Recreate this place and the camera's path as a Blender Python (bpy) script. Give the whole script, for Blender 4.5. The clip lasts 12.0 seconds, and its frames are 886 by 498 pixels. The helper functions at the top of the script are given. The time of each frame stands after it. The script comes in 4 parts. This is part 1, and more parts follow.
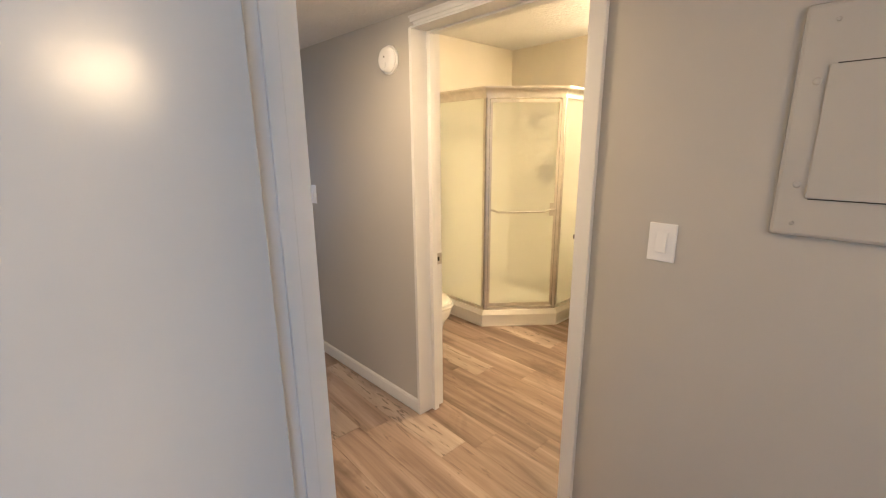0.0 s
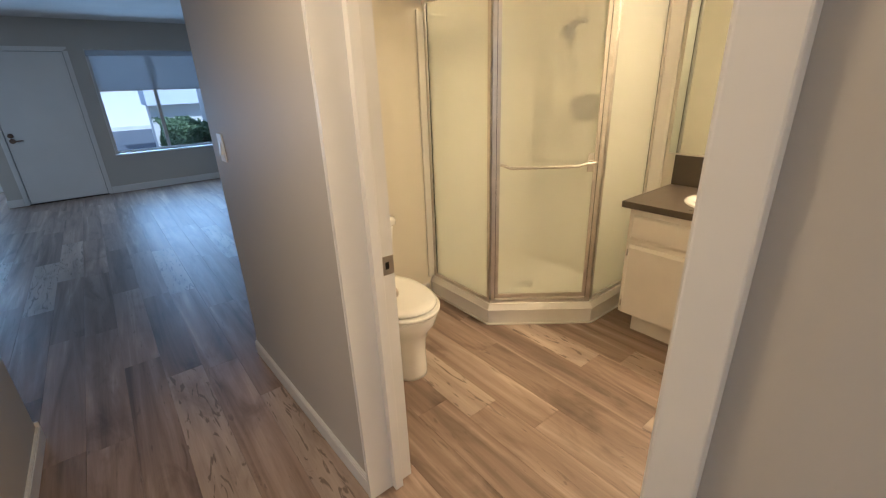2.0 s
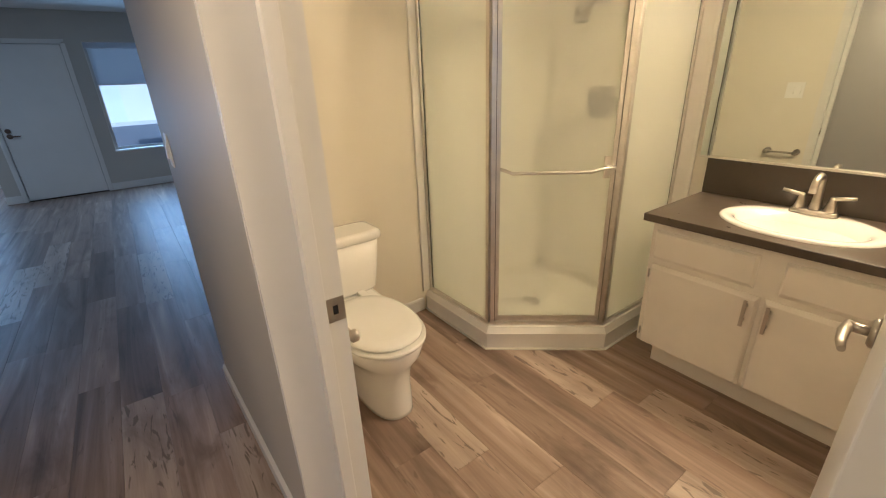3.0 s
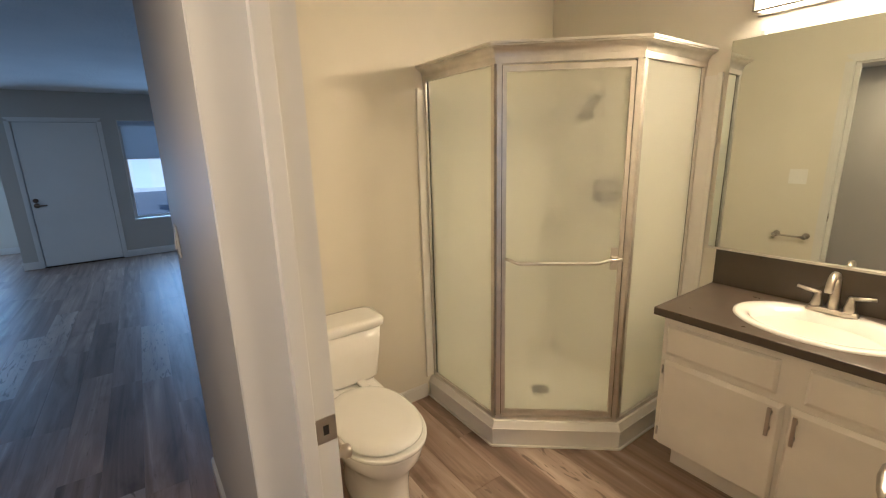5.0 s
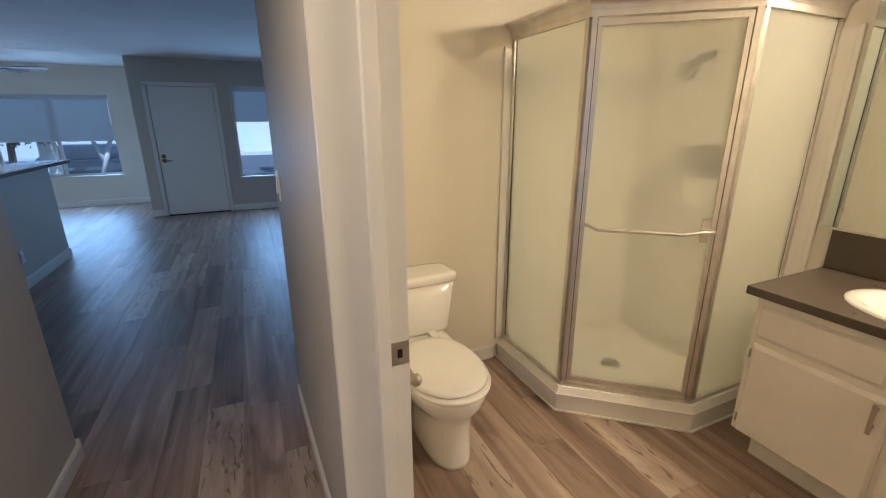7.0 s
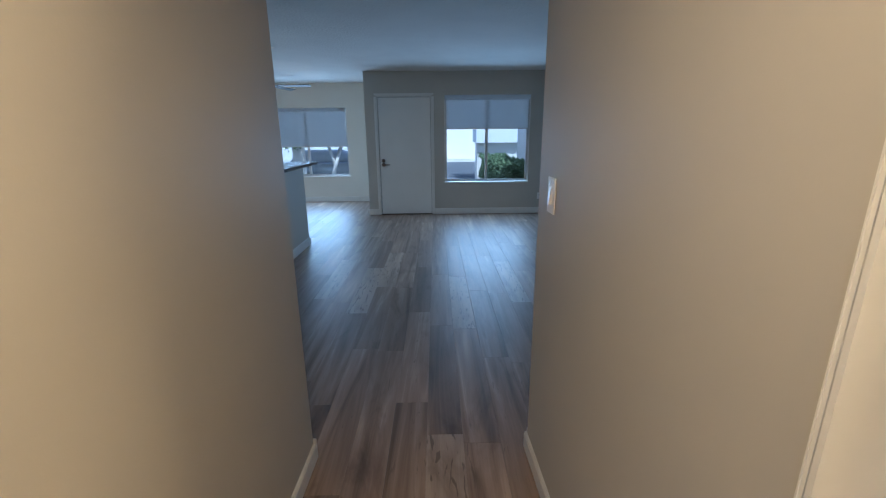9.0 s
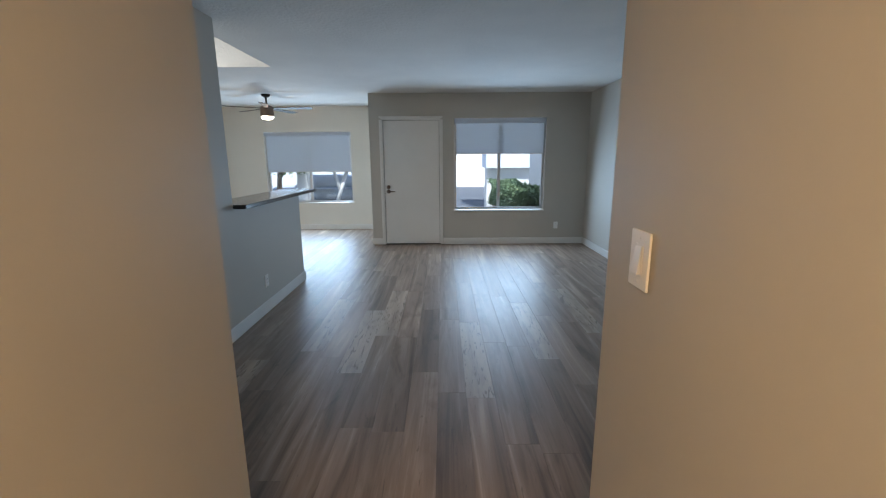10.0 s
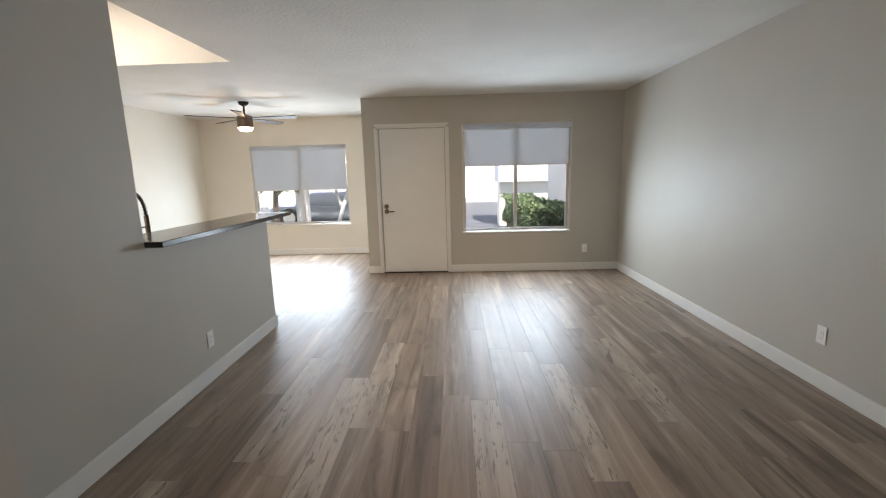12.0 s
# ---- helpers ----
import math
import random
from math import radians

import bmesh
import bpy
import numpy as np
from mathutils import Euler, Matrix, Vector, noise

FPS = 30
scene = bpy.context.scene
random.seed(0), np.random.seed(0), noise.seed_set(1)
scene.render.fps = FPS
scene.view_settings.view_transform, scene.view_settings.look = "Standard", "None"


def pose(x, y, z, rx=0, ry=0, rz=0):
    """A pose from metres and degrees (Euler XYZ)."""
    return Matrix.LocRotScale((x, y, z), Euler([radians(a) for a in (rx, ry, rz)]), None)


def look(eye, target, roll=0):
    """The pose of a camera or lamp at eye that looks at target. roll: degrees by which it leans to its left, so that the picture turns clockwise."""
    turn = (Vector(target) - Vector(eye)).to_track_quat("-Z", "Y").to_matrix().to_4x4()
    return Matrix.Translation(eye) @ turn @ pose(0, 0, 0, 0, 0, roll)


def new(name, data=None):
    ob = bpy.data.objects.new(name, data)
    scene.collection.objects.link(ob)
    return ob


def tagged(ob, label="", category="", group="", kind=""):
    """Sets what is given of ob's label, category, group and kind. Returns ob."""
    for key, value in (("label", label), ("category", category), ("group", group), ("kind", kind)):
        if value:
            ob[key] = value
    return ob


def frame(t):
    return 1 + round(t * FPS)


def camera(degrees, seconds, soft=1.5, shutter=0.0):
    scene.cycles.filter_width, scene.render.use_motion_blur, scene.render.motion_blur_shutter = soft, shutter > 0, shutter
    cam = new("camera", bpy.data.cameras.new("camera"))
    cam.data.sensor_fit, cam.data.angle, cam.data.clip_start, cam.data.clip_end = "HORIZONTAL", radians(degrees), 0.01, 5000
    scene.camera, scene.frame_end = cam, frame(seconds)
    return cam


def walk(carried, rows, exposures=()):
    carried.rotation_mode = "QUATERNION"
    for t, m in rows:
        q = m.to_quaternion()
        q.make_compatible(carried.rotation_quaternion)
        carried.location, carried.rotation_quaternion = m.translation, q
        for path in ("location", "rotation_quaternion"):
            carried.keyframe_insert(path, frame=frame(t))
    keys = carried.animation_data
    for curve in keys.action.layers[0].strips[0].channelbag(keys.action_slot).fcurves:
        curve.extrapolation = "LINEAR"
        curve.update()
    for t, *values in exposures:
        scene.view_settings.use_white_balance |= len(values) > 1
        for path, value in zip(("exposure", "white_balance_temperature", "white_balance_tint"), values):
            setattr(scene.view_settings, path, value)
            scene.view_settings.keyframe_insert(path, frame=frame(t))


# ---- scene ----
cam = camera(92.5, 12.0, soft=1.2)
PATH = [
    (0, (0.078, 0.033, 1.526), (-1.354, 1.346, 1.052), -0.5),
    (0.5, (-0.12, 0.207, 1.514), (-1.542, 1.54, 1.067), -1.4),
    (1, (-0.323, 0.38, 1.511), (-1.687, 1.741, 0.975), -2.9),
    (1.5, (-0.436, 0.629, 1.46), (-1.826, 1.908, 0.803), -2.9),
    (2, (-0.535, 0.932, 1.449), (-2.001, 2.078, 0.718), -2.1),
    (2.5, (-0.65, 1.13, 1.431), (-2.145, 2.218, 0.668), -2.3),
    (4.3, (-0.769, 1.301, 1.473), (-2.332, 2.392, 0.866), -1.5),
    (4.5, (-0.76, 1.3, 1.498), (-2.338, 2.397, 0.942), -1.8),
    (5, (-0.76, 1.294, 1.535), (-2.357, 2.405, 1.07), -1.6),
    (5.5, (-0.759, 1.295, 1.546), (-2.372, 2.4, 1.125), -1.4),
    (6, (-0.759, 1.29, 1.537), (-2.398, 2.354, 1.109), -1.0),
    (6.5, (-0.747, 1.286, 1.501), (-2.43, 2.25, 1.014), -0.6),
    (7, (-0.712, 1.262, 1.469), (-2.459, 2.05, 0.896), -0.3),
    (7.5, (-0.688, 1.217, 1.435), (-2.497, 1.771, 0.784), -0.3),
    (7.7, (-0.695, 1.174, 1.426), (-2.519, 1.635, 0.749), -0.2),
    (9.3, (-1.397, 0.949, 1.418), (-3.336, 0.935, 0.93), -0.7),
    (9.5, (-1.509, 0.945, 1.417), (-3.455, 0.932, 0.953), -0.6),
    (10, (-1.819, 0.948, 1.422), (-3.775, 0.944, 1.005), -0.4),
    (10.5, (-2.104, 0.915, 1.408), (-4.067, 0.927, 1.024), -0.7),
    (11, (-2.355, 0.905, 1.402), (-4.32, 0.906, 1.032), -0.9),
    (11.5, (-2.642, 0.976, 1.395), (-4.61, 0.946, 1.041), -1.2),
    (12, (-2.907, 1.009, 1.407), (-4.875, 0.948, 1.056), -1.5),
]
EXPOSE = [(0.0, 0.32, 4950, 10), (0.5, 0.34, 4800, 10), (1.0, 0.16, 4780, 10), (2.6, -0.22, 4650, 10), (4.5, -0.44, 4500, 10), (7.0, -0.42, 4500, 10), (7.7, -0.20, 4600, 9), (9.3, 0.0, 4850, 6), (9.8, 0.34, 5500, 9), (10.5, 0.80, 6500, 13), (11.2, 1.03, 7200, 16), (12.0, 1.06, 7400, 18)]
walk(cam, [(t, look(eye, target, roll)) for t, eye, target, roll in PATH], EXPOSE)

# ---- plan, in metres ----
N_HALL, S_HALL = 1.410, 0.400          # faces of the hall's side walls
HALL_END, S_END = -2.885, -2.840                     # hall opens into the living room
B_W, B_S, B_N, B_E = -2.815, 1.556, 3.65, -0.50   # bathroom faces
DOOR_L, DOOR_R, DOOR_H = -1.616, -0.704, 2.06    # bathroom doorway
W_WALL, N_WALL = -8.89, 3.30           # living room faces
DIN_W, DIN_N, SOUTH = -10.54, -0.244, -3.50      # dining corner faces
CEIL, HALL_CEIL = 2.44, 2.14
KIT = -0.74                            # kitchen partition face
CLOSET = -0.25                         # closet wall face

FAN_AT = (-8.914, -1.867)              # ceiling fan

# ---- world and sun ----
world = bpy.data.worlds.new("sky")
scene.world = world
world.use_nodes = True
wn = world.node_tree.nodes
sky = wn.new("ShaderNodeTexSky")
sky.sky_type, sky.sun_disc = "NISHITA", False
sky.sun_elevation, sky.sun_rotation = radians(52), radians(150)
wn["Background"].inputs["Strength"].default_value = 0.15
world.node_tree.links.new(sky.outputs["Color"], wn["Background"].inputs["Color"])


def lamp(name, kind, m, energy, color, label, category="lamp", **more):
    data = bpy.data.lights.new(name, kind)
    data.energy, data.color = energy, color
    for key, value in more.items():
        if key == "size":
            data.size = value
        if key == "size_y":
            data.shape, data.size_y = "RECTANGLE", value
        if key == "angle":
            data.angle = value
        if key == "spread":
            data.spread = value
        if key == "radius":
            data.shadow_soft_size = value
    ob = new(name, data)
    ob.matrix_world = m
    return tagged(ob, label, category, kind="structure")


lamp("sun", "SUN", look((8, 6, 20), (-6, 2, 0)), 5.0, (1.0, 0.95, 0.88), "the sun, high behind the building", angle=radians(0.5))
DAY = (0.60, 0.81, 1.0)
# sky light that enters by the two windows
lamp("window_light", "AREA", look((W_WALL + 0.03, 1.87, 1.03), (-2, 1.8, 0.1)), 27, DAY, "daylight through the living room window", size=1.40, size_y=0.90, spread=radians(165))
lamp("window_light", "AREA", look((DIN_W + 0.03, -1.785, 0.87), (-3, -1.2, 0.3)), 44, DAY, "daylight through the dining window", size=1.62, size_y=0.60)
# lamps of the place
WARM = (1.0, 0.600, 0.245)
lamp("window_light", "AREA", look((1.86, -1.2, 1.45), (-0.6, 0.2, 1.2)), 10.5, DAY, "daylight through the dressing room window", size=0.95, size_y=1.05)
lamp("vanity_lamp", "AREA", look((-1.12, B_N - 0.10, 2.135), (-1.45, 2.2, 0.25)), 66, WARM, "warm light of the vanity light bar", size=0.95, size_y=0.13)
lamp("hall_lamp", "AREA", pose(-1.35, 0.86, 2.082), 8.3, WARM, "warm light of the hall ceiling lamp", size=0.24, size_y=0.24)
lamp("dressing_lamp", "AREA", look((1.74, 0.41, 1.93), (0, 0.41, 1.6)), 13, WARM, "warm light of the dressing room light bar", size=0.42, size_y=0.13)
lamp("fan_lamp", "POINT", pose(FAN_AT[0], FAN_AT[1], 2.00), 4.5, (1.0, 0.66, 0.34), "warm light of the ceiling fan", radius=0.06)
# added area lamp under the closed recess, in place of an unseen skylight
lamp("kitchen_skylight_lamp", "AREA", pose(-5.4, -2.3, 3.02), 36, (1.0, 0.95, 0.86), "added light for an unseen skylight in the raised kitchen ceiling", size=1.8, size_y=1.2)


# ---- materials ----
def links(m):
    m.use_nodes = True
    return m.node_tree.nodes, m.node_tree.links, m.node_tree.nodes["Principled BSDF"]


def coords(n, l, scale=(1, 1, 1), spin=False):
    tc, mp = n.new("ShaderNodeTexCoord"), n.new("ShaderNodeMapping")
    mp.inputs["Scale"].default_value = scale
    l.new(tc.outputs["Object"], mp.inputs["Vector"])
    if spin:
        info, mul, comb = n.new("ShaderNodeObjectInfo"), n.new("ShaderNodeMath"), n.new("ShaderNodeCombineXYZ")
        mul.operation = "MULTIPLY"
        mul.inputs[1].default_value = 91.7
        l.new(info.outputs["Random"], mul.inputs[0])
        for k in range(3):
            l.new(mul.outputs[0], comb.inputs[k])
        l.new(comb.outputs[0], mp.inputs["Location"])
    return mp.outputs["Vector"]


def noise_tex(n, l, vec, scale, detail=4, rough=0.55, dist=0.0):
    t = n.new("ShaderNodeTexNoise")
    t.inputs["Scale"].default_value, t.inputs["Detail"].default_value = scale, detail
    t.inputs["Roughness"].default_value, t.inputs["Distortion"].default_value = rough, dist
    l.new(vec, t.inputs["Vector"])
    return t.outputs["Fac"]


def ramp(n, l, fac, stops):
    r = n.new("ShaderNodeValToRGB")
    while len(r.color_ramp.elements) < len(stops):
        r.color_ramp.elements.new(0.5)
    for e, (p, c) in zip(r.color_ramp.elements, stops):
        e.position, e.color = p, (*c, 1)
    l.new(fac, r.inputs[0])
    return r.outputs[0]


def mix(n, l, fac, a, b, blend="MIX"):
    m = n.new("ShaderNodeMix")
    m.data_type, m.blend_type = "RGBA", blend
    for sock, v in ((m.inputs[0], fac), (m.inputs[6], a), (m.inputs[7], b)):
        if isinstance(v, (int, float)):
            sock.default_value = v
        elif isinstance(v, tuple):
            sock.default_value = (*v, 1)
        else:
            l.new(v, sock)
    return m.outputs[2]


def bump(n, l, bsdf, height, strength, distance):
    b = n.new("ShaderNodeBump")
    b.inputs["Strength"].default_value, b.inputs["Distance"].default_value = strength, distance
    l.new(height, b.inputs["Height"])
    l.new(b.outputs[0], bsdf.inputs["Normal"])


def plain(name, color, rough=0.5, metal=0.0, var=0.06, scale=6.0, grain=0.0, grain_scale=300.0, coat=0.0, ior=1.45, depth=0.002):
    """Paint, plastic, ceramic or metal: two scales of slight variation and a fine relief."""
    m = bpy.data.materials.new(name)
    n, l, b = links(m)
    v = coords(n, l)
    big, fine = noise_tex(n, l, v, scale, 3), noise_tex(n, l, v, grain_scale, 2)
    dark = tuple(c * (1 - var) for c in color)
    light = tuple(min(1, c * (1 + var)) for c in color)
    l.new(ramp(n, l, big, [(0.3, dark), (0.7, light)]), b.inputs["Base Color"])
    rr = n.new("ShaderNodeMapRange")
    rr.inputs[3].default_value, rr.inputs[4].default_value = max(0.02, rough - 0.06), min(1, rough + 0.06)
    l.new(big, rr.inputs[0])
    l.new(rr.outputs[0], b.inputs["Roughness"])
    b.inputs["Metallic"].default_value, b.inputs["IOR"].default_value = metal, ior
    b.inputs["Coat Weight"].default_value = coat
    if grain:
        bump(n, l, b, fine, grain, depth)
    return m


GREIGE = plain("greige_wall_paint", (0.50, 0.475, 0.425), 0.55, var=0.03, scale=1.5, grain=0.13, grain_scale=120)
CREAM = plain("cream_bathroom_paint", (0.76, 0.72, 0.61), 0.42, var=0.03, scale=1.5, grain=0.10, grain_scale=120)
OFFWHITE = plain("off_white_wall_paint", (0.70, 0.67, 0.60), 0.6, var=0.03, scale=1.5, grain=0.13, grain_scale=120)
CEILING = plain("ceiling_texture_paint", (0.74, 0.73, 0.70), 0.9, var=0.04, scale=2, grain=1.0, grain_scale=38, depth=0.007)
TRIM = plain("white_trim_paint", (0.73, 0.72, 0.69), 0.32, var=0.03, scale=4, grain=0.025, grain_scale=120)
DOOR_PAINT = plain("white_door_paint", (0.74, 0.73, 0.70), 0.35, var=0.03, scale=2, grain=0.12, grain_scale=90)
GLOSS_DOOR = plain("semi_gloss_door_paint", (0.66, 0.655, 0.63), 0.20, var=0.03, scale=2, grain=0.10, grain_scale=38)
CABINET = plain("cream_cabinet_paint", (0.80, 0.76, 0.67), 0.35, var=0.04, scale=5, grain=0.06)
CERAMIC = plain("glazed_white_ceramic", (0.84, 0.83, 0.79), 0.10, var=0.02, coat=0.5)
ACRYLIC = plain("white_shower_acrylic", (0.82, 0.80, 0.74), 0.22, var=0.03)
QUARTZ = plain("dark_grey_brown_quartz", (0.085, 0.069, 0.053), 0.30, var=0.04, scale=14)
BLACKTOP = plain("dark_bar_stone", (0.045, 0.042, 0.040), 0.18, var=0.3, scale=110)
NICKEL = plain("brushed_nickel", (0.48, 0.445, 0.39), 0.34, metal=1.0, var=0.06, scale=20, grain=0.05)
ALU = plain("satin_aluminium", (0.72, 0.69, 0.64), 0.40, metal=1.0, var=0.08, scale=14, grain=0.05)
WINFRAME = plain("silver_window_frame", (0.62, 0.63, 0.64), 0.40, metal=0.8, var=0.05)
BRONZE = plain("dark_bronze_metal", (0.030, 0.024, 0.020), 0.38, metal=0.7, var=0.1)
BLADE = plain("dark_walnut_blade", (0.045, 0.036, 0.030), 0.5, var=0.2, scale=30)
SHADE_CLOTH = plain("grey_roller_shade_cloth", (0.74, 0.74, 0.76), 0.85, var=0.04, scale=4, grain=0.2, grain_scale=600)
PLASTIC = plain("white_switch_plastic", (0.84, 0.83, 0.81), 0.30, var=0.02)
AGED_BRONZE = plain("aged_bronze_hardware", (0.20, 0.145, 0.115), 0.35, metal=0.9, var=0.1)
RUBBER = plain("black_gasket", (0.02, 0.02, 0.02), 0.6)
FIXTURE = plain("dark_shower_fixture", (0.035, 0.032, 0.030), 0.5)
# near-black that paints in the shade of gaps and holes; also the alarm's indicator
DARK = plain("gap_shade_and_black_plastic", (0.015, 0.014, 0.013), 0.9)
CAULK = plain("white_caulk", (0.78, 0.75, 0.68), 0.5)


def cloth_shade():
    b = SHADE_CLOTH.node_tree.nodes["Principled BSDF"]
    b.inputs["Transmission Weight"].default_value = 0.0
    n, l = SHADE_CLOTH.node_tree.nodes, SHADE_CLOTH.node_tree.links
    tr, mx, out = n.new("ShaderNodeBsdfTranslucent"), n.new("ShaderNodeMixShader"), n["Material Output"]
    tr.inputs["Color"].default_value = (0.88, 0.91, 0.95, 1)
    mx.inputs[0].default_value = 0.80
    l.new(b.outputs[0], mx.inputs[1])
    l.new(tr.outputs[0], mx.inputs[2])
    l.new(mx.outputs[0], out.inputs["Surface"])


cloth_shade()


def vinyl(name, pale):
    """Grey-brown vinyl oak planks: soft broad streaks, clouds, fine grain; the pale print has dark checks along the grain."""
    m = bpy.data.materials.new(name)
    n, l, b = links(m)
    rnd = n.new("ShaderNodeObjectInfo").outputs["Random"]
    streak = noise_tex(n, l, coords(n, l, (0.42, 7.0, 1.0), True), 1.6, 3, 0.55, 1.0)
    cloud = noise_tex(n, l, coords(n, l, (1.5, 4.5, 1.0), True), 1.2, 4, 0.6, 0.8)
    grain = noise_tex(n, l, coords(n, l, (3.0, 60.0, 1.0), True), 2.5, 4, 0.65, 0.4)
    if pale:
        c = ramp(n, l, streak, [(0.30, (0.315, 0.245, 0.190)), (0.50, (0.405, 0.322, 0.256)), (0.70, (0.50, 0.412, 0.335))])
    else:
        c = ramp(n, l, streak, [(0.29, (0.150, 0.104, 0.076)), (0.43, (0.245, 0.177, 0.132)), (0.57, (0.315, 0.233, 0.176)), (0.67, (0.395, 0.302, 0.233)), (0.74, (0.50, 0.398, 0.318))])
        c = mix(n, l, 1.0, c, ramp(n, l, rnd, [(0.0, (0.84, 0.83, 0.83)), (0.4, (0.97, 0.97, 0.98)), (0.8, (1.06, 1.06, 1.07)), (1.0, (1.18, 1.19, 1.21))]), "MULTIPLY")
    c = mix(n, l, 0.8, c, ramp(n, l, cloud, [(0.28, (0.48, 0.44, 0.41)), (0.46, (1, 1, 1)), (0.75, (1.16, 1.15, 1.14))]), "MULTIPLY")
    c = mix(n, l, 0.34, c, ramp(n, l, grain, [(0.30, (0.70, 0.68, 0.66)), (0.55, (1, 1, 1)), (0.75, (1.16, 1.15, 1.14))]), "MULTIPLY")
    knot = noise_tex(n, l, coords(n, l, (3.2, 19.0, 1.0), True), 1.4, 3, 0.55, 1.8)
    k = n.new("ShaderNodeMath")
    k.operation = "MULTIPLY"
    lo = 0.585 if pale else 0.655
    l.new(ramp(n, l, knot, [(lo, (0, 0, 0)), (lo + 0.05, (1, 1, 1))]), k.inputs[0])
    k.inputs[1].default_value = 0.72 if pale else 0.5
    c = mix(n, l, k.outputs[0], c, (0.105, 0.078, 0.060))
    l.new(c, b.inputs["Base Color"])
    rr = n.new("ShaderNodeMapRange")
    rr.inputs[3].default_value, rr.inputs[4].default_value = 0.34, 0.52
    l.new(cloud, rr.inputs[0])
    l.new(rr.outputs[0], b.inputs["Roughness"])
    bump(n, l, b, grain, 0.3, 0.0015)
    return m


VINYL = vinyl("vinyl_oak_plank", False)
VINYL_PALE = vinyl("pale_vinyl_oak_plank", True)


def window_glass():
    m = bpy.data.materials.new("clear_window_glass")
    n, l, b = links(m)
    tr, gl, mx, fr = n.new("ShaderNodeBsdfTransparent"), n.new("ShaderNodeBsdfGlossy"), n.new("ShaderNodeMixShader"), n.new("ShaderNodeFresnel")
    gl.inputs["Roughness"].default_value = 0.02
    tr.inputs["Color"].default_value = (0.93, 0.96, 0.97, 1)
    l.new(fr.outputs[0], mx.inputs[0])
    l.new(tr.outputs[0], mx.inputs[1])
    l.new(gl.outputs[0], mx.inputs[2])
    l.new(mx.outputs[0], n["Material Output"].inputs["Surface"])
    return m


PANE = window_glass()


def frosted():
    """Frosted shower glass: scatters light, passes some of it blurred, so that near shapes show dimly."""
    m = bpy.data.materials.new("frosted_shower_glass")
    n, l, b = links(m)
    v = coords(n, l)
    mott = noise_tex(n, l, v, 5, 3)
    tr, rf, m1, m2 = n.new("ShaderNodeBsdfTranslucent"), n.new("ShaderNodeBsdfRefraction"), n.new("ShaderNodeMixShader"), n.new("ShaderNodeMixShader")
    l.new(ramp(n, l, mott, [(0.3, (0.84, 0.85, 0.79)), (0.7, (0.88, 0.89, 0.83))]), b.inputs["Base Color"])
    b.inputs["Roughness"].default_value = 0.32
    tr.inputs["Color"].default_value = (0.95, 0.96, 0.87, 1)
    rf.inputs["Color"].default_value = (0.95, 0.97, 0.88, 1)
    rf.inputs["Roughness"].default_value, rf.inputs["IOR"].default_value = 0.40, 1.08
    m1.inputs[0].default_value, m2.inputs[0].default_value = 0.45, 0.53
    l.new(b.outputs[0], m1.inputs[1])
    l.new(tr.outputs[0], m1.inputs[2])
    l.new(m1.outputs[0], m2.inputs[1])
    l.new(rf.outputs[0], m2.inputs[2])
    l.new(m2.outputs[0], n["Material Output"].inputs["Surface"])
    return m


FROST = frosted()
CLEAR = bpy.data.materials.new("clear_glass_back")
_n, _l, _b = links(CLEAR)
_t = _n.new("ShaderNodeBsdfTransparent")
_t.inputs["Color"].default_value = (0.97, 0.98, 0.96, 1)
_l.new(_t.outputs[0], _n["Material Output"].inputs["Surface"])
MIRROR = bpy.data.materials.new("silvered_mirror")
_n, _l, _b = links(MIRROR)
_b.inputs["Base Color"].default_value = (0.70, 0.735, 0.68, 1)
_b.inputs["Metallic"].default_value, _b.inputs["Roughness"].default_value = 1.0, 0.015


def glow(name, color, strength):
    m = bpy.data.materials.new(name)
    n, l, b = links(m)
    b.inputs["Base Color"].default_value = (0.8, 0.8, 0.78, 1)
    b.inputs["Emission Color"].default_value = (*color, 1)
    b.inputs["Emission Strength"].default_value = strength
    return m


LIT = glow("lit_lamp_diffuser", (1.0, 0.66, 0.32), 30.0)
LIT_FAN = glow("lit_fan_diffuser", (1.0, 0.84, 0.60), 9.0)


# ---- building helpers ----
def box(bm, x0, x1, y0, y1, z0, z1, bevel=0.0):
    vs = [bm.verts.new((x, y, z)) for z in (min(z0, z1), max(z0, z1)) for x, y in ((min(x0, x1), min(y0, y1)), (max(x0, x1), min(y0, y1)), (max(x0, x1), max(y0, y1)), (min(x0, x1), max(y0, y1)))]
    fs = [bm.faces.new([vs[i] for i in q]) for q in ((3, 2, 1, 0), (4, 5, 6, 7), (0, 1, 5, 4), (1, 2, 6, 5), (2, 3, 7, 6), (3, 0, 4, 7))]
    if bevel:
        edges = {e for f in fs for e in f.edges}
        bmesh.ops.bevel(bm, geom=list(edges), offset=bevel, segments=2, profile=0.5, affect="EDGES")
    return bm


def boxes(*rows, bevel=0.0):
    bm = bmesh.new()
    for r in rows:
        box(bm, *r, bevel=bevel)
    return bm


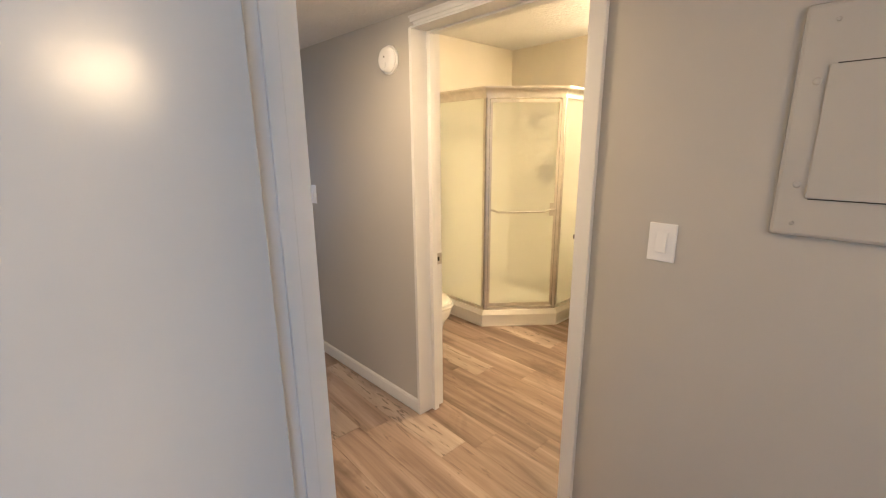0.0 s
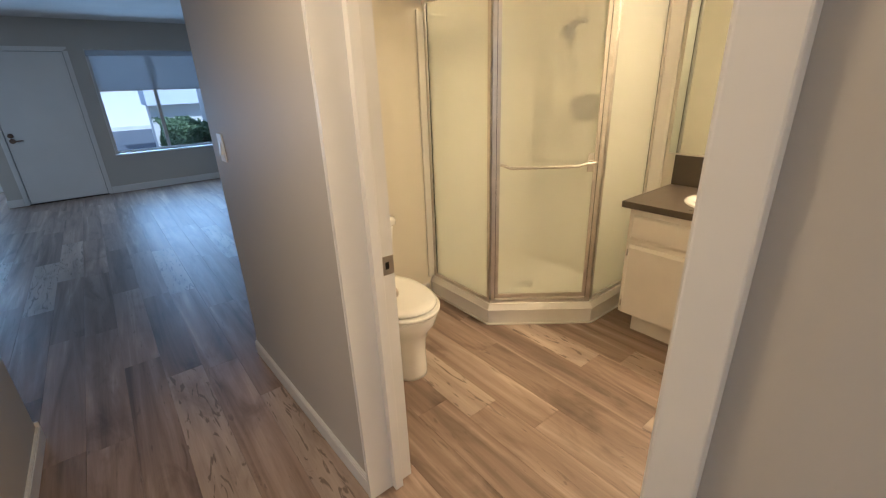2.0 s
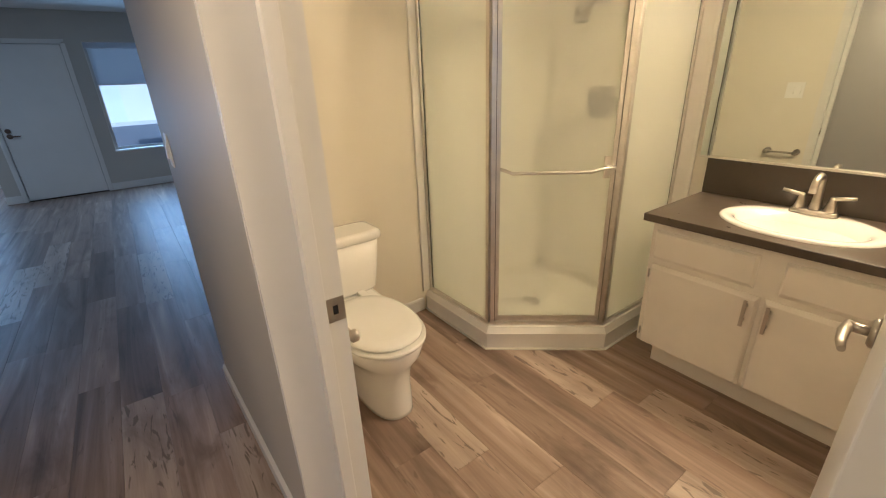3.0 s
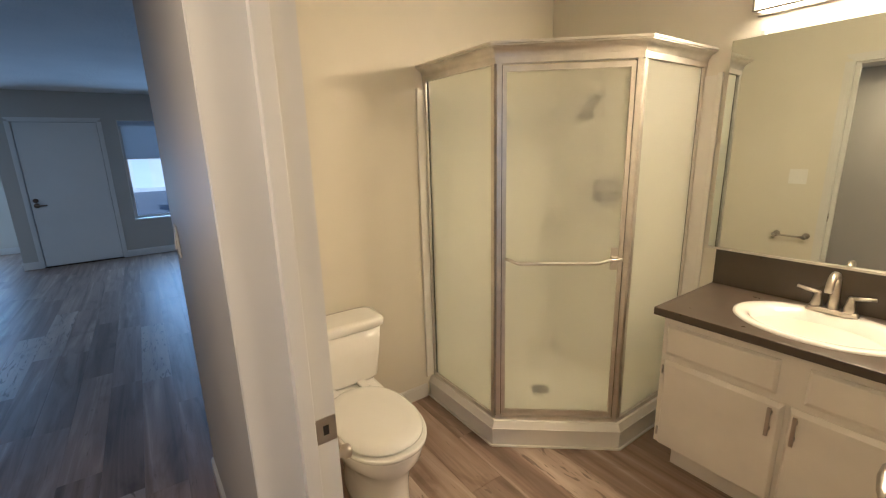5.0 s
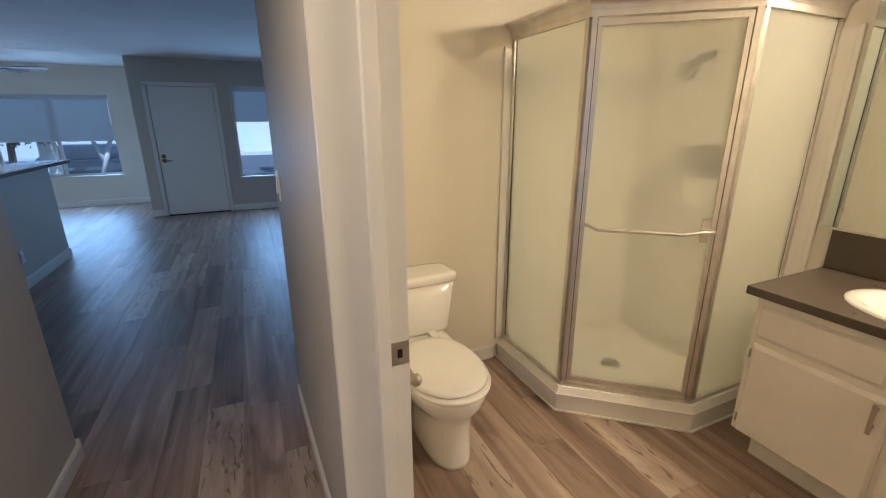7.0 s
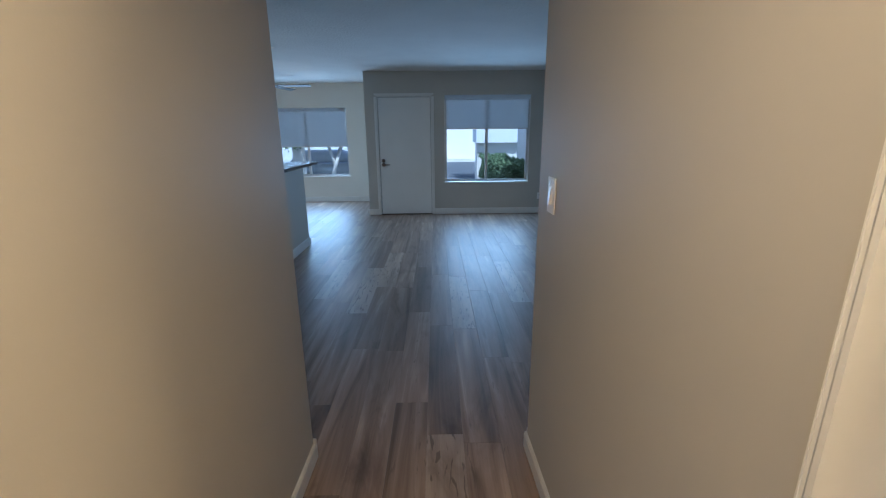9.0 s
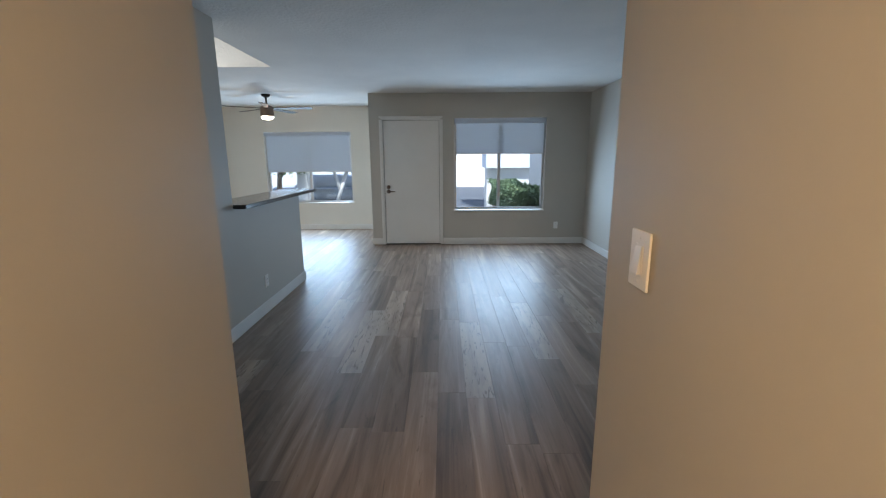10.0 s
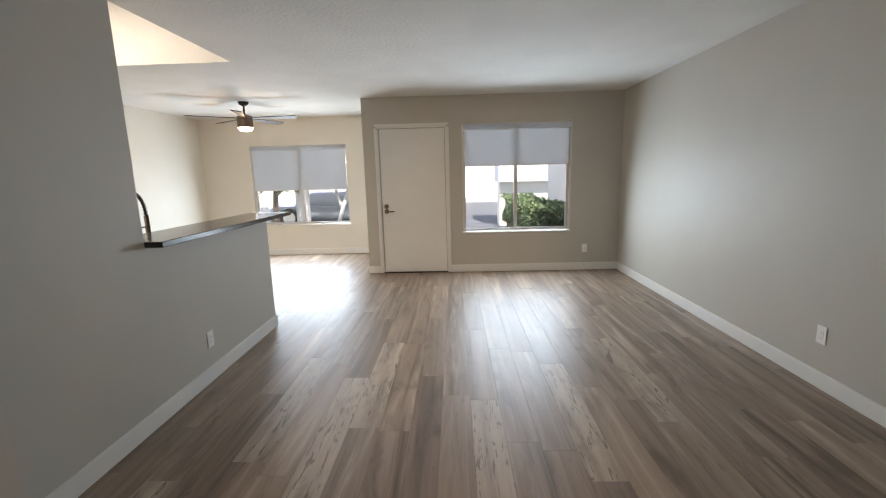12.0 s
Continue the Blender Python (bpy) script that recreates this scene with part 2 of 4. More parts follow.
def tube(bm, pts, radius, sides=14, caps=True):
    """A round tube along a line of points; radius may be one number or one for each point."""
    pts = [Vector(p) for p in pts]
    rs = radius if isinstance(radius, (list, tuple)) else [radius] * len(pts)
    rings, up = [], None
    for i, p in enumerate(pts):
        d = (pts[min(i + 1, len(pts) - 1)] - pts[max(i - 1, 0)]).normalized()
        if up is None:
            up = d.orthogonal().normalized()
        up = (up - d * up.dot(d)).normalized()
        side = d.cross(up)
        rings.append([bm.verts.new(p + (up * math.cos(a) + side * math.sin(a)) * rs[i]) for a in (2 * math.pi * k / sides for k in range(sides))])
    for a, b in zip(rings, rings[1:]):
        for k in range(sides):
            f = bm.faces.new((a[k], a[(k + 1) % sides], b[(k + 1) % sides], b[k]))
            f.smooth = True
    if caps:
        bm.faces.new(list(reversed(rings[0])))
        bm.faces.new(rings[-1])
    return bm


def loft(bm, rings, sides=36, cap0=True, cap1=True):
    """Rings of (cx, cy, z, rx, ry, power): superellipses joined into one smooth skin."""
    made = []
    for cx, cy, z, rx, ry, pw in rings:
        ring = []
        for k in range(sides):
            a = 2 * math.pi * k / sides
            c, s = math.cos(a), math.sin(a)
            ring.append(bm.verts.new((cx + rx * math.copysign(abs(c) ** (2 / pw), c), cy + ry * math.copysign(abs(s) ** (2 / pw), s), z)))
        made.append(ring)
    for a, b in zip(made, made[1:]):
        for k in range(sides):
            f = bm.faces.new((a[k], a[(k + 1) % sides], b[(k + 1) % sides], b[k]))
            f.smooth = True
    if cap0:
        bm.faces.new(list(reversed(made[0])))
    if cap1:
        bm.faces.new(made[-1])
    return bm


def prism(bm, outline, z0, z1):
    """A flat outline of (x, y), counter-clockwise, raised from z0 to z1."""
    lo, hi = [bm.verts.new((x, y, z0)) for x, y in outline], [bm.verts.new((x, y, z1)) for x, y in outline]
    bm.faces.new(list(reversed(lo)))
    bm.faces.new(hi)
    for k in range(len(lo)):
        j = (k + 1) % len(lo)
        bm.faces.new((lo[k], lo[j], hi[j], hi[k]))
    return bm


def finish(name, bm, material):
    me = bpy.data.meshes.new(name)
    bmesh.ops.recalc_face_normals(bm, faces=bm.faces[:])
    bm.to_mesh(me)
    bm.free()
    me.materials.append(material)
    return me


def structure(name, bm, material, label, category):
    return tagged(new(name, finish(name, bm, material)), label, category, kind="structure")


def thing(name, label, category, at=(0, 0, 0), group="", kind="", turn=0):
    ob = new(name)
    ob.matrix_world = pose(*at, 0, 0, turn)
    ob.empty_display_size = 0.1
    return tagged(ob, label, category, group, kind)


def part(name, bm, material, parent, label=""):
    """Links a bmesh, built in the place's own metres, as one mesh under a thing or a part."""
    at, up = Vector(), parent
    while up:
        at, up = at + up.location, up.parent
    bmesh.ops.translate(bm, verts=bm.verts[:], vec=-at)
    ob = new(name, finish(name, bm, material))
    ob.parent = parent
    return tagged(ob, label)


# ---- walls, ceilings ----
S_IN = 0.372                           # the hall's south face at the bedroom doorway
N_OUT = 1.371                          # the hall's north wall runs slightly askew, to this face at its end


def north_face(x):
    f = (DOOR_L - 0.02 - x) / (DOOR_L - 0.02 - HALL_END)
    return N_HALL + (N_OUT - N_HALL) * max(0.0, f)


structure("wall_hall_north", prism(boxes(
    (DOOR_L - 0.008, DOOR_R + 0.008, N_HALL, 1.475, DOOR_H + 0.008, CEIL), (DOOR_R + 0.008, 2.0, N_HALL, 1.475, 0, CEIL)),
    [(HALL_END, N_OUT), (DOOR_L - 0.02, N_HALL), (DOOR_L - 0.008, N_HALL), (DOOR_L - 0.008, 1.475), (HALL_END, 1.475)], 0, CEIL), GREIGE, "greige painted hall wall with a doorway", "wall")
structure("wall_bath_south", boxes(
    (B_W, DOOR_L - 0.008, 1.476, B_S, 0, CEIL), (DOOR_L - 0.008, DOOR_R + 0.008, 1.476, B_S, DOOR_H + 0.008, CEIL), (DOOR_R + 0.008, B_E + 0.1, 1.476, B_S, 0, CEIL)),
    CREAM, "cream painted bathroom wall around the doorway", "wall")
structure("wall_bath_west", boxes((B_W - 0.045, B_W, 1.476, B_N + 0.1, 0, CEIL)), CREAM, "cream painted bathroom wall behind the toilet", "wall")
structure("wall_bath_north", boxes((B_W, B_E + 0.1, B_N, B_N + 0.1, 0, CEIL)), CREAM, "cream painted bathroom wall behind the vanity", "wall")
structure("wall_bath_east", boxes((B_E, B_E + 0.1, B_S, B_N, 0, CEIL)), CREAM, "cream painted bathroom wall behind the door", "wall")
structure("wall_living_east", boxes((HALL_END, B_W - 0.046, 1.4751, N_WALL + 0.1, 0, CEIL)), GREIGE, "greige painted living room wall beside the hall", "wall")
structure("wall_hall_south", prism(boxes((-0.655, 0.172, 0.275, S_IN, 2.06, CEIL), (0.172, 0.30, 0.275, S_IN, 0, CEIL)),
                                   [(S_END, 0.275), (-0.655, 0.275), (-0.655, S_IN), (S_END, S_HALL)], 0, CEIL),
          GREIGE, "greige painted hall wall with a bedroom doorway", "wall")
structure("wall_closet", boxes((-3.74, S_END, CLOSET - 0.10, CLOSET, 1.86, CEIL), (-3.95, -3.74, CLOSET - 0.10, CLOSET, 0, CEIL), (-2.94, S_END, CLOSET - 0.10, CLOSET, 0, 1.86),
                               (S_END, S_END + 0.1, CLOSET, 0.2749, 0, CEIL), (-3.95, -3.85, KIT - 0.1, CLOSET - 0.1001, 0, CEIL)),
          GREIGE, "greige painted closet wall beside the living room", "wall")
structure("wall_kitchen_partition", boxes((-5.21, -3.9501, KIT - 0.12, KIT, 0, CEIL), (-6.77, -5.2101, KIT - 0.12, KIT, 0, 1.035)),
          GREIGE, "greige partition that drops to a half wall", "wall")
structure("wall_living_north", boxes((W_WALL, HALL_END, N_WALL, N_WALL + 0.1, 0, CEIL)), GREIGE, "long greige living room wall", "wall")
WY0, WY1, WZ0, WZ1 = 1.12, 2.616, 0.572, 2.060
structure("wall_living_west", boxes(
    (W_WALL - 0.14, W_WALL, DIN_N, -0.035, 0, CEIL), (W_WALL - 0.14, W_WALL, -0.035, 0.895, 2.04, CEIL), (W_WALL - 0.14, W_WALL, 0.895, WY0, 0, CEIL),
    (W_WALL - 0.14, W_WALL, WY0, WY1, 0, WZ0), (W_WALL - 0.14, W_WALL, WY0, WY1, WZ1, CEIL), (W_WALL - 0.14, W_WALL, WY1, N_WALL + 0.1, 0, CEIL)),
    GREIGE, "greige wall with the front door and window", "wall")
structure("wall_dining_north", boxes((DIN_W - 0.14, W_WALL - 0.1401, DIN_N, DIN_N + 0.12, 0, CEIL)), OFFWHITE, "off-white return wall of the dining corner", "wall")
VY0, VY1, VZ0, VZ1 = -2.635, -0.890, 0.545, 1.965
structure("wall_dining_west", boxes(
    (DIN_W - 0.14, DIN_W, VY1, DIN_N - 0.0001, 0, CEIL), (DIN_W - 0.14, DIN_W, VY0, VY1, 0, VZ0), (DIN_W - 0.14, DIN_W, VY0, VY1, VZ1, CEIL), (DIN_W - 0.14, DIN_W, SOUTH - 0.1, VY0, 0, CEIL)),
    OFFWHITE, "off-white dining wall with a wide window", "wall")
structure("wall_south", boxes((DIN_W, -3.9, SOUTH - 0.1, SOUTH, 0, 3.15)), OFFWHITE, "off-white wall along dining corner and kitchen", "wall")
structure("wall_kitchen_east", boxes((-4.0, -3.9, SOUTH, KIT - 0.1001, 0, 3.15)), OFFWHITE, "off-white wall that closes the kitchen", "wall")
structure("wall_dressing", boxes((-2.86, 2.0, -2.1, -2.0, 0, CEIL), (1.90, 2.0, -0.7, N_HALL - 0.001, 0, CEIL), (1.90, 2.0, -2.0, -1.7, 0, CEIL), (1.90, 2.0, -1.7, -0.7, 0, 0.9), (1.90, 2.0, -1.7, -0.7, 2.0, CEIL), (S_END + 0.101, S_END + 0.2, -2.0, 0.2749, 0, CEIL)), GREIGE, "greige walls of the dressing room", "wall")

RX0, RX1, RY0 = -6.89, -4.0, -0.975
structure("ceiling_living", boxes((DIN_W - 0.14, W_WALL - 0.14, SOUTH, DIN_N + 0.12, CEIL, CEIL + 0.1), (W_WALL - 0.14, RX0, SOUTH, N_WALL + 0.1, CEIL, CEIL + 0.1), (RX0, RX1, RY0, N_WALL + 0.1, CEIL, CEIL + 0.1), (RX1, HALL_END, KIT - 0.1, N_WALL + 0.1, CEIL, CEIL + 0.1), (HALL_END, S_END + 0.1, KIT - 0.1, 0.275, CEIL + 0.085, CEIL + 0.1)),
          CEILING, "white sprayed-texture living room ceiling", "ceiling")
structure("ceiling_kitchen", boxes((RX0 - 0.1, RX1, SOUTH, RY0 + 0.1, 3.05, 3.13), (RX0 - 0.1, RX0, SOUTH, RY0 + 0.1, CEIL + 0.1, 3.05), (RX0, RX1, RY0, RY0 + 0.1, CEIL + 0.1, 3.05)),
          CEILING, "white raised kitchen ceiling recess", "ceiling")
structure("ceiling_hall", boxes((-2.86, 2.0, 0.30, N_HALL, HALL_CEIL, HALL_CEIL + 0.08), (HALL_END, -2.8601, 0.276, 1.475, 2.105, CEIL + 0.1)), CEILING, "lowered white hall ceiling", "ceiling")
structure("ceiling_bath", boxes((B_W, B_E, B_S, B_N, CEIL, CEIL + 0.08)), CEILING, "white bathroom ceiling", "ceiling")
structure("ceiling_dressing", boxes((-2.86, 2.0, -2.1, S_HALL - 0.001, CEIL, CEIL + 0.08), (0.30, 2.0, S_HALL - 0.001, S_HALL, HALL_CEIL, CEIL)), CEILING, "white dressing room ceiling", "ceiling")


# ---- trim ----
def baseboard(bm, x0, y0, x1, y1, h, side):
    """A baseboard run along a wall face from (x0, y0) to (x1, y1); side: unit normal into the room."""
    t, (nx, ny) = 0.013, side
    ax0, ax1 = min(x0, x1), max(x0, x1)
    ay0, ay1 = min(y0, y1), max(y0, y1)
    for z0, z1, d in ((0.004, h - 0.012, t), (h - 0.012, h - 0.004, t * 0.8), (h - 0.004, h, t * 0.5)):
        if nx:
            box(bm, ax0, ax0 + nx * d, ay0, ay1, z0, z1)
        else:
            box(bm, ax0, ax1, ay0, ay0 + ny * d, z0, z1)


def boards(name, rows, h, label):
    bm = bmesh.new()
    for r in rows:
        baseboard(bm, *r[:4], h, r[4])
    structure(name, bm, TRIM, label, "baseboard")


boards("baseboard_hall", [(-0.655, N_HALL, 1.9, N_HALL, (0, -1))], 0.085, "white hall baseboard")
bm = bmesh.new()
for z0, z1, d in ((0.004, 0.073, 0.013), (0.073, 0.081, 0.0104), (0.081, 0.085, 0.0065)):
    prism(bm, [(HALL_END - 0.013, N_OUT - d), (DOOR_L - 0.020, N_HALL - d), (DOOR_L - 0.020, N_HALL), (HALL_END - 0.013, N_OUT)], z0, z1)
south = bmesh.new()
for z0, z1, d in ((0.004, 0.073, 0.013), (0.073, 0.081, 0.0104), (0.081, 0.085, 0.0065)):
    prism(south, [(S_END - 0.013, S_HALL), (-0.676, S_IN), (-0.676, S_IN + d), (S_END - 0.013, S_HALL + d)], z0, z1)
structure("baseboard_hall_south", south, TRIM, "white hall baseboard beside the bedroom door", "baseboard")
structure("baseboard_hall_north", bm, TRIM, "white hall baseboard beside the bathroom door", "baseboard")
boards("baseboard_living", [
    (HALL_END, N_OUT, HALL_END, N_WALL, (-1, 0)), (HALL_END - 0.013, N_WALL, W_WALL + 0.013, N_WALL, (0, -1)), (W_WALL, 0.945, W_WALL, N_WALL - 0.013, (1, 0)),
    (W_WALL, DIN_N - 0.013, W_WALL, -0.085, (1, 0)), (W_WALL, DIN_N, DIN_W, DIN_N, (0, -1)), (DIN_W, SOUTH, DIN_W, DIN_N - 0.013, (1, 0)), (DIN_W + 0.013, SOUTH, -7.2, SOUTH, (0, 1)),
    (-3.9631, KIT, -6.783, KIT, (0, 1)), (-6.77, KIT - 0.12, -6.77, KIT, (-1, 0)), (-3.95, KIT + 0.013, -3.95, CLOSET + 0.013, (-1, 0)), (-3.95, CLOSET, -3.745, CLOSET, (0, 1)),
    (S_END, CLOSET, S_END, S_HALL + 0.013, (-1, 0))], 0.108, "white living room baseboard")
boards("baseboard_bath", [(B_W, B_S, B_W, 2.57, (1, 0)), (B_W + 0.013, B_S, DOOR_L - 0.056, B_S, (0, 1))], 0.09, "cream bathroom baseboard")


def casing_leg(bm, a, b, face, proud, z0, z1, along="x"):
    """An upright of door casing from a (opening side) to b (outer side), with its moulded ridges."""
    w = b - a
    for f0, f1, d in ((0.0, 0.12, 0.55), (0.12, 0.30, 0.80), (0.30, 0.42, 0.62), (0.42, 0.82, 0.90), (0.82, 1.0, 1.0)):
        u0, u1 = a + w * f0, a + w * f1
        if along == "x":
            box(bm, u0, u1, face, face + proud * d, z0, z1)
        else:
            box(bm, face, face + proud * d, u0, u1, z0, z1)


def casing_head(bm, u0, u1, face, proud, a, b, along="x"):
    w = b - a
    for f0, f1, d in ((0.0, 0.12, 0.55), (0.12, 0.30, 0.80), (0.30, 0.42, 0.62), (0.42, 0.82, 0.90), (0.82, 1.0, 1.0)):
        e = w * (f1 - 1)
        if along == "x":
            box(bm, u0 - e, u1 + e, face, face + proud * d, a + w * f0, a + w * f1)
        else:
            box(bm, face, face + proud * d, u0 - e, u1 + e, a + w * f0, a + w * f1)


def lever(parent_name, parent, at, facing, swing, label="brushed nickel lever handle", metal=NICKEL):
    """A lever with its rose; facing: unit way out of the door; swing: unit way in which the lever points."""
    p, f, s = Vector(at), Vector(facing), Vector(swing)
    bm = tube(bmesh.new(), [p, p + f * 0.006, p + f * 0.012], [0.033, 0.033, 0.026], 24)
    tube(bm, [p + f * 0.010, p + f * 0.045], 0.011, 14)
    tube(bm, [p + f * 0.045 - s * 0.008, p + f * 0.048 + s * 0.03, p + f * 0.046 + s * 0.08, p + f * 0.040 + s * 0.115], [0.011, 0.011, 0.009, 0.007], 12)
    return part(parent_name, bm, metal, parent, label)


# bathroom doorway: jamb, stop, casings, strike plate, and the door that stands open inside
frame_b = thing("door_frame_bath", "white moulded door frame of the bathroom", "door frame", (-1.15, 1.48, 0), kind="structure")
part("jamb", boxes((DOOR_L - 0.008, DOOR_L, 1.394, 1.575, 0.004, DOOR_H + 0.008)), TRIM, frame_b)
part("jamb", boxes((DOOR_R, DOOR_R + 0.008, 1.394, 1.575, 0.004, DOOR_H + 0.008)), TRIM, frame_b)
part("head_jamb", boxes((DOOR_L, DOOR_R, 1.394, 1.575, DOOR_H, DOOR_H + 0.008)), TRIM, frame_b)
part("stop", boxes((DOOR_L, DOOR_L + 0.026, 1.488, 1.521, 0.004, DOOR_H - 0.011), bevel=0.002), TRIM, frame_b)
part("stop", boxes((DOOR_R - 0.011, DOOR_R, 1.488, 1.521, 0.004, DOOR_H - 0.011), bevel=0.002), TRIM, frame_b)
part("head_stop", boxes((DOOR_L, DOOR_R, 1.488, 1.521, DOOR_H - 0.011, DOOR_H), bevel=0.002), TRIM, frame_b)
for side, face, out in (("hall", N_HALL, -0.017), ("bath", B_S, 0.017)):
    bm = bmesh.new()
    casing_leg(bm, DOOR_L - 0.005, DOOR_L - (0.018 if side == "hall" else 0.055), face, out, 0.004, DOOR_H + 0.005)
    part("casing_leg", bm, TRIM, frame_b)
    bm = bmesh.new()
    if side == "hall":                          # a flat board on this leg
        box(bm, DOOR_R + 0.004, DOOR_R + 0.060, face - 0.022, face, 0.004, DOOR_H + 0.005, bevel=0.003)
    else:
        casing_leg(bm, DOOR_R + 0.005, DOOR_R + 0.055, face, out, 0.004, DOOR_H + 0.005)
    part("casing_leg", bm, TRIM, frame_b)
    bm = bmesh.new()
    casing_head(bm, DOOR_L - (0.018 if side == "hall" else 0.055), DOOR_R + 0.055, face, out, DOOR_H + 0.005, DOOR_H + 0.055)
    part("casing_head", bm, TRIM, frame_b)
strike = part("strike_plate", boxes((DOOR_L, DOOR_L + 0.0025, 1.527, 1.574, 0.884, 0.948), bevel=0.001), NICKEL, frame_b, "brushed nickel strike plate")
# the hole is a thin near-black plate, its shade put into the colour
part("strike_hole", boxes((DOOR_L + 0.0022, DOOR_L + 0.0032, 1.543, 1.556, 0.904, 0.928)), DARK, strike)
for z in (0.892, 0.940):
    part("screw", tube(bmesh.new(), [(DOOR_L + 0.002, 1.550, z), (DOOR_L + 0.0038, 1.550, z)], 0.0035, 10), NICKEL, strike)

bath_door = thing("door_bath", "white flush bathroom door standing open inside", "door", (DOOR_R, 1.58, 0), kind="structure")
part("leaf", boxes((DOOR_R - 0.034, DOOR_R + 0.001, 1.582, 2.43, 0.012, 2.04), bevel=0.002), DOOR_PAINT, bath_door)
bath_door.rotation_euler.z = radians(4.2)
lever("lever_handle", bath_door, (DOOR_R - 0.034, 2.385, 0.91), (-1, 0, 0), (0, -1, 0))

# bedroom doorway: jamb, stop, casing, and the glossy door folded back
frame_d = thing("door_frame_bedroom", "white door frame of the bedroom doorway", "door frame", (-0.60, 0.33, 0), kind="structure")
part("jamb", boxes((-0.6549, -0.63, 0.268, 0.356, 0.004, 2.05)), TRIM, frame_d)
part("jamb", boxes((0.16, 0.172, 0.268, 0.377, 0.004, 2.05)), TRIM, frame_d)
part("head_jamb", boxes((-0.6549, 0.172, 0.268, 0.377, 2.05, 2.06)), TRIM, frame_d)
part("stop", boxes((-0.63, -0.622, 0.306, 0.334, 0.004, 2.04), bevel=0.002), TRIM, frame_d)
bm = bmesh.new()
box(bm, -0.674, -0.650, 0.3565, 0.380, 0.004, 2.055, bevel=0.003)
part("casing_leg", bm, TRIM, frame_d)
bm = bmesh.new()
casing_leg(bm, 0.165, 0.222, S_IN, 0.017, 0.004, 2.055)
part("casing_leg", bm, TRIM, frame_d)
bm = bmesh.new()
casing_head(bm, -0.674, 0.222, S_IN, 0.017, 2.055, 2.112)
part("casing_head", bm, TRIM, frame_d)
bed_door = thing("door_bedroom", "white semi-gloss flush door folded open beside its jamb", "door", (-0.60, 0.30, 0), kind="structure")
part("leaf", boxes((-0.627, -0.593, -0.45, 0.272, 0.012, 2.04), bevel=0.002), GLOSS_DOOR, bed_door)

# front door
front = thing("door_front", "white flush front door, closed, in a white frame", "door", (W_WALL, 0.43, 0), kind="structure")
part("leaf", boxes((W_WALL - 0.050, W_WALL - 0.012, -0.020, 0.880, 0.016, 2.025), bevel=0.003), DOOR_PAINT, front)
# near-black strips that darken the gap round the leaf like shade
part("gap_shade_strip", boxes((W_WALL - 0.045, W_WALL - 0.030, -0.0239, -0.0202, 0.016, 2.025), (W_WALL - 0.045, W_WALL - 0.030, 0.8802, 0.8839, 0.016, 2.025), (W_WALL - 0.045, W_WALL - 0.030, -0.0239, 0.8839, 2.0252, 2.0289)), DARK, front)
part("threshold", boxes((W_WALL - 0.10, W_WALL + 0.012, -0.035, 0.895, 0.003, 0.014)), BRONZE, front, "dark metal threshold")
for y0, y1 in ((-0.0345, -0.024), (0.884, 0.8945)):
    part("jamb", boxes((W_WALL - 0.14, W_WALL + 0.001, y0, y1, 0.004, 2.0395)), TRIM, front)
part("head_jamb", boxes((W_WALL - 0.14, W_WALL + 0.001, -0.024, 0.884, 2.029, 2.0395)), TRIM, front)
for a, b in ((-0.030, -0.082), (0.890, 0.942)):
    bm = bmesh.new()
    casing_leg(bm, a, b, W_WALL, 0.016, 0.004, 2.035, "y")
    part("casing_leg", bm, TRIM, front)
bm = bmesh.new()
casing_head(bm, -0.082, 0.942, W_WALL, 0.016, 2.035, 2.087, "y")
part("casing_head", bm, TRIM, front)
lever("lever_handle", front, (W_WALL - 0.012, 0.040, 0.895), (1, 0, 0), (0, 1, 0), "aged bronze lever handle", AGED_BRONZE)
part("deadbolt", tube(bmesh.new(), [(W_WALL - 0.012, 0.040, 0.965), (W_WALL + 0.002, 0.040, 0.965), (W_WALL + 0.012, 0.040, 0.965)], [0.031, 0.031, 0.024], 22), AGED_BRONZE, front, "aged bronze deadbolt")

# closet door with its lever and the return-air grille below
closet = thing("door_closet", "white closet door above a louvred return-air grille", "door", (-3.24, CLOSET, 0), kind="structure")
for jx0, jx1 in ((-3.64, -3.628), (-2.962, -2.95)):
    part("jamb", boxes((jx0, jx1, CLOSET - 0.059, CLOSET - 0.001, 0.462, 1.789)), TRIM, closet)
part("head_jamb", boxes((-3.628, -2.962, CLOSET - 0.059, CLOSET - 0.001, 1.7865, 1.798)), TRIM, closet)
part("leaf", boxes((-3.627, -2.963, CLOSET - 0.045, CLOSET - 0.010, 0.465, 1.785), bevel=0.002), DOOR_PAINT, closet)
# near-black sheet that stands in for the shade behind leaf and louvres
part("dark_shade_backing", boxes((-3.74, -2.94, CLOSET - 0.10, CLOSET - 0.06, 0.0, 1.86)), DARK, closet)
for a, b in ((-3.635, -3.685), (-2.955, -2.89)):
    bm = bmesh.new()
    casing_leg(bm, a, b, CLOSET, 0.016, 0.425, 1.790)
    part("casing_leg", bm, TRIM, closet)
part("casing_head", boxes((-3.705, -2.89, CLOSET, CLOSET + 0.014, 1.790, 1.845), bevel=0.003), TRIM, closet)
part("bottom_rail", boxes((-3.705, -2.89, CLOSET - 0.02, CLOSET + 0.014, 0.425, 0.461), bevel=0.003), TRIM, closet)
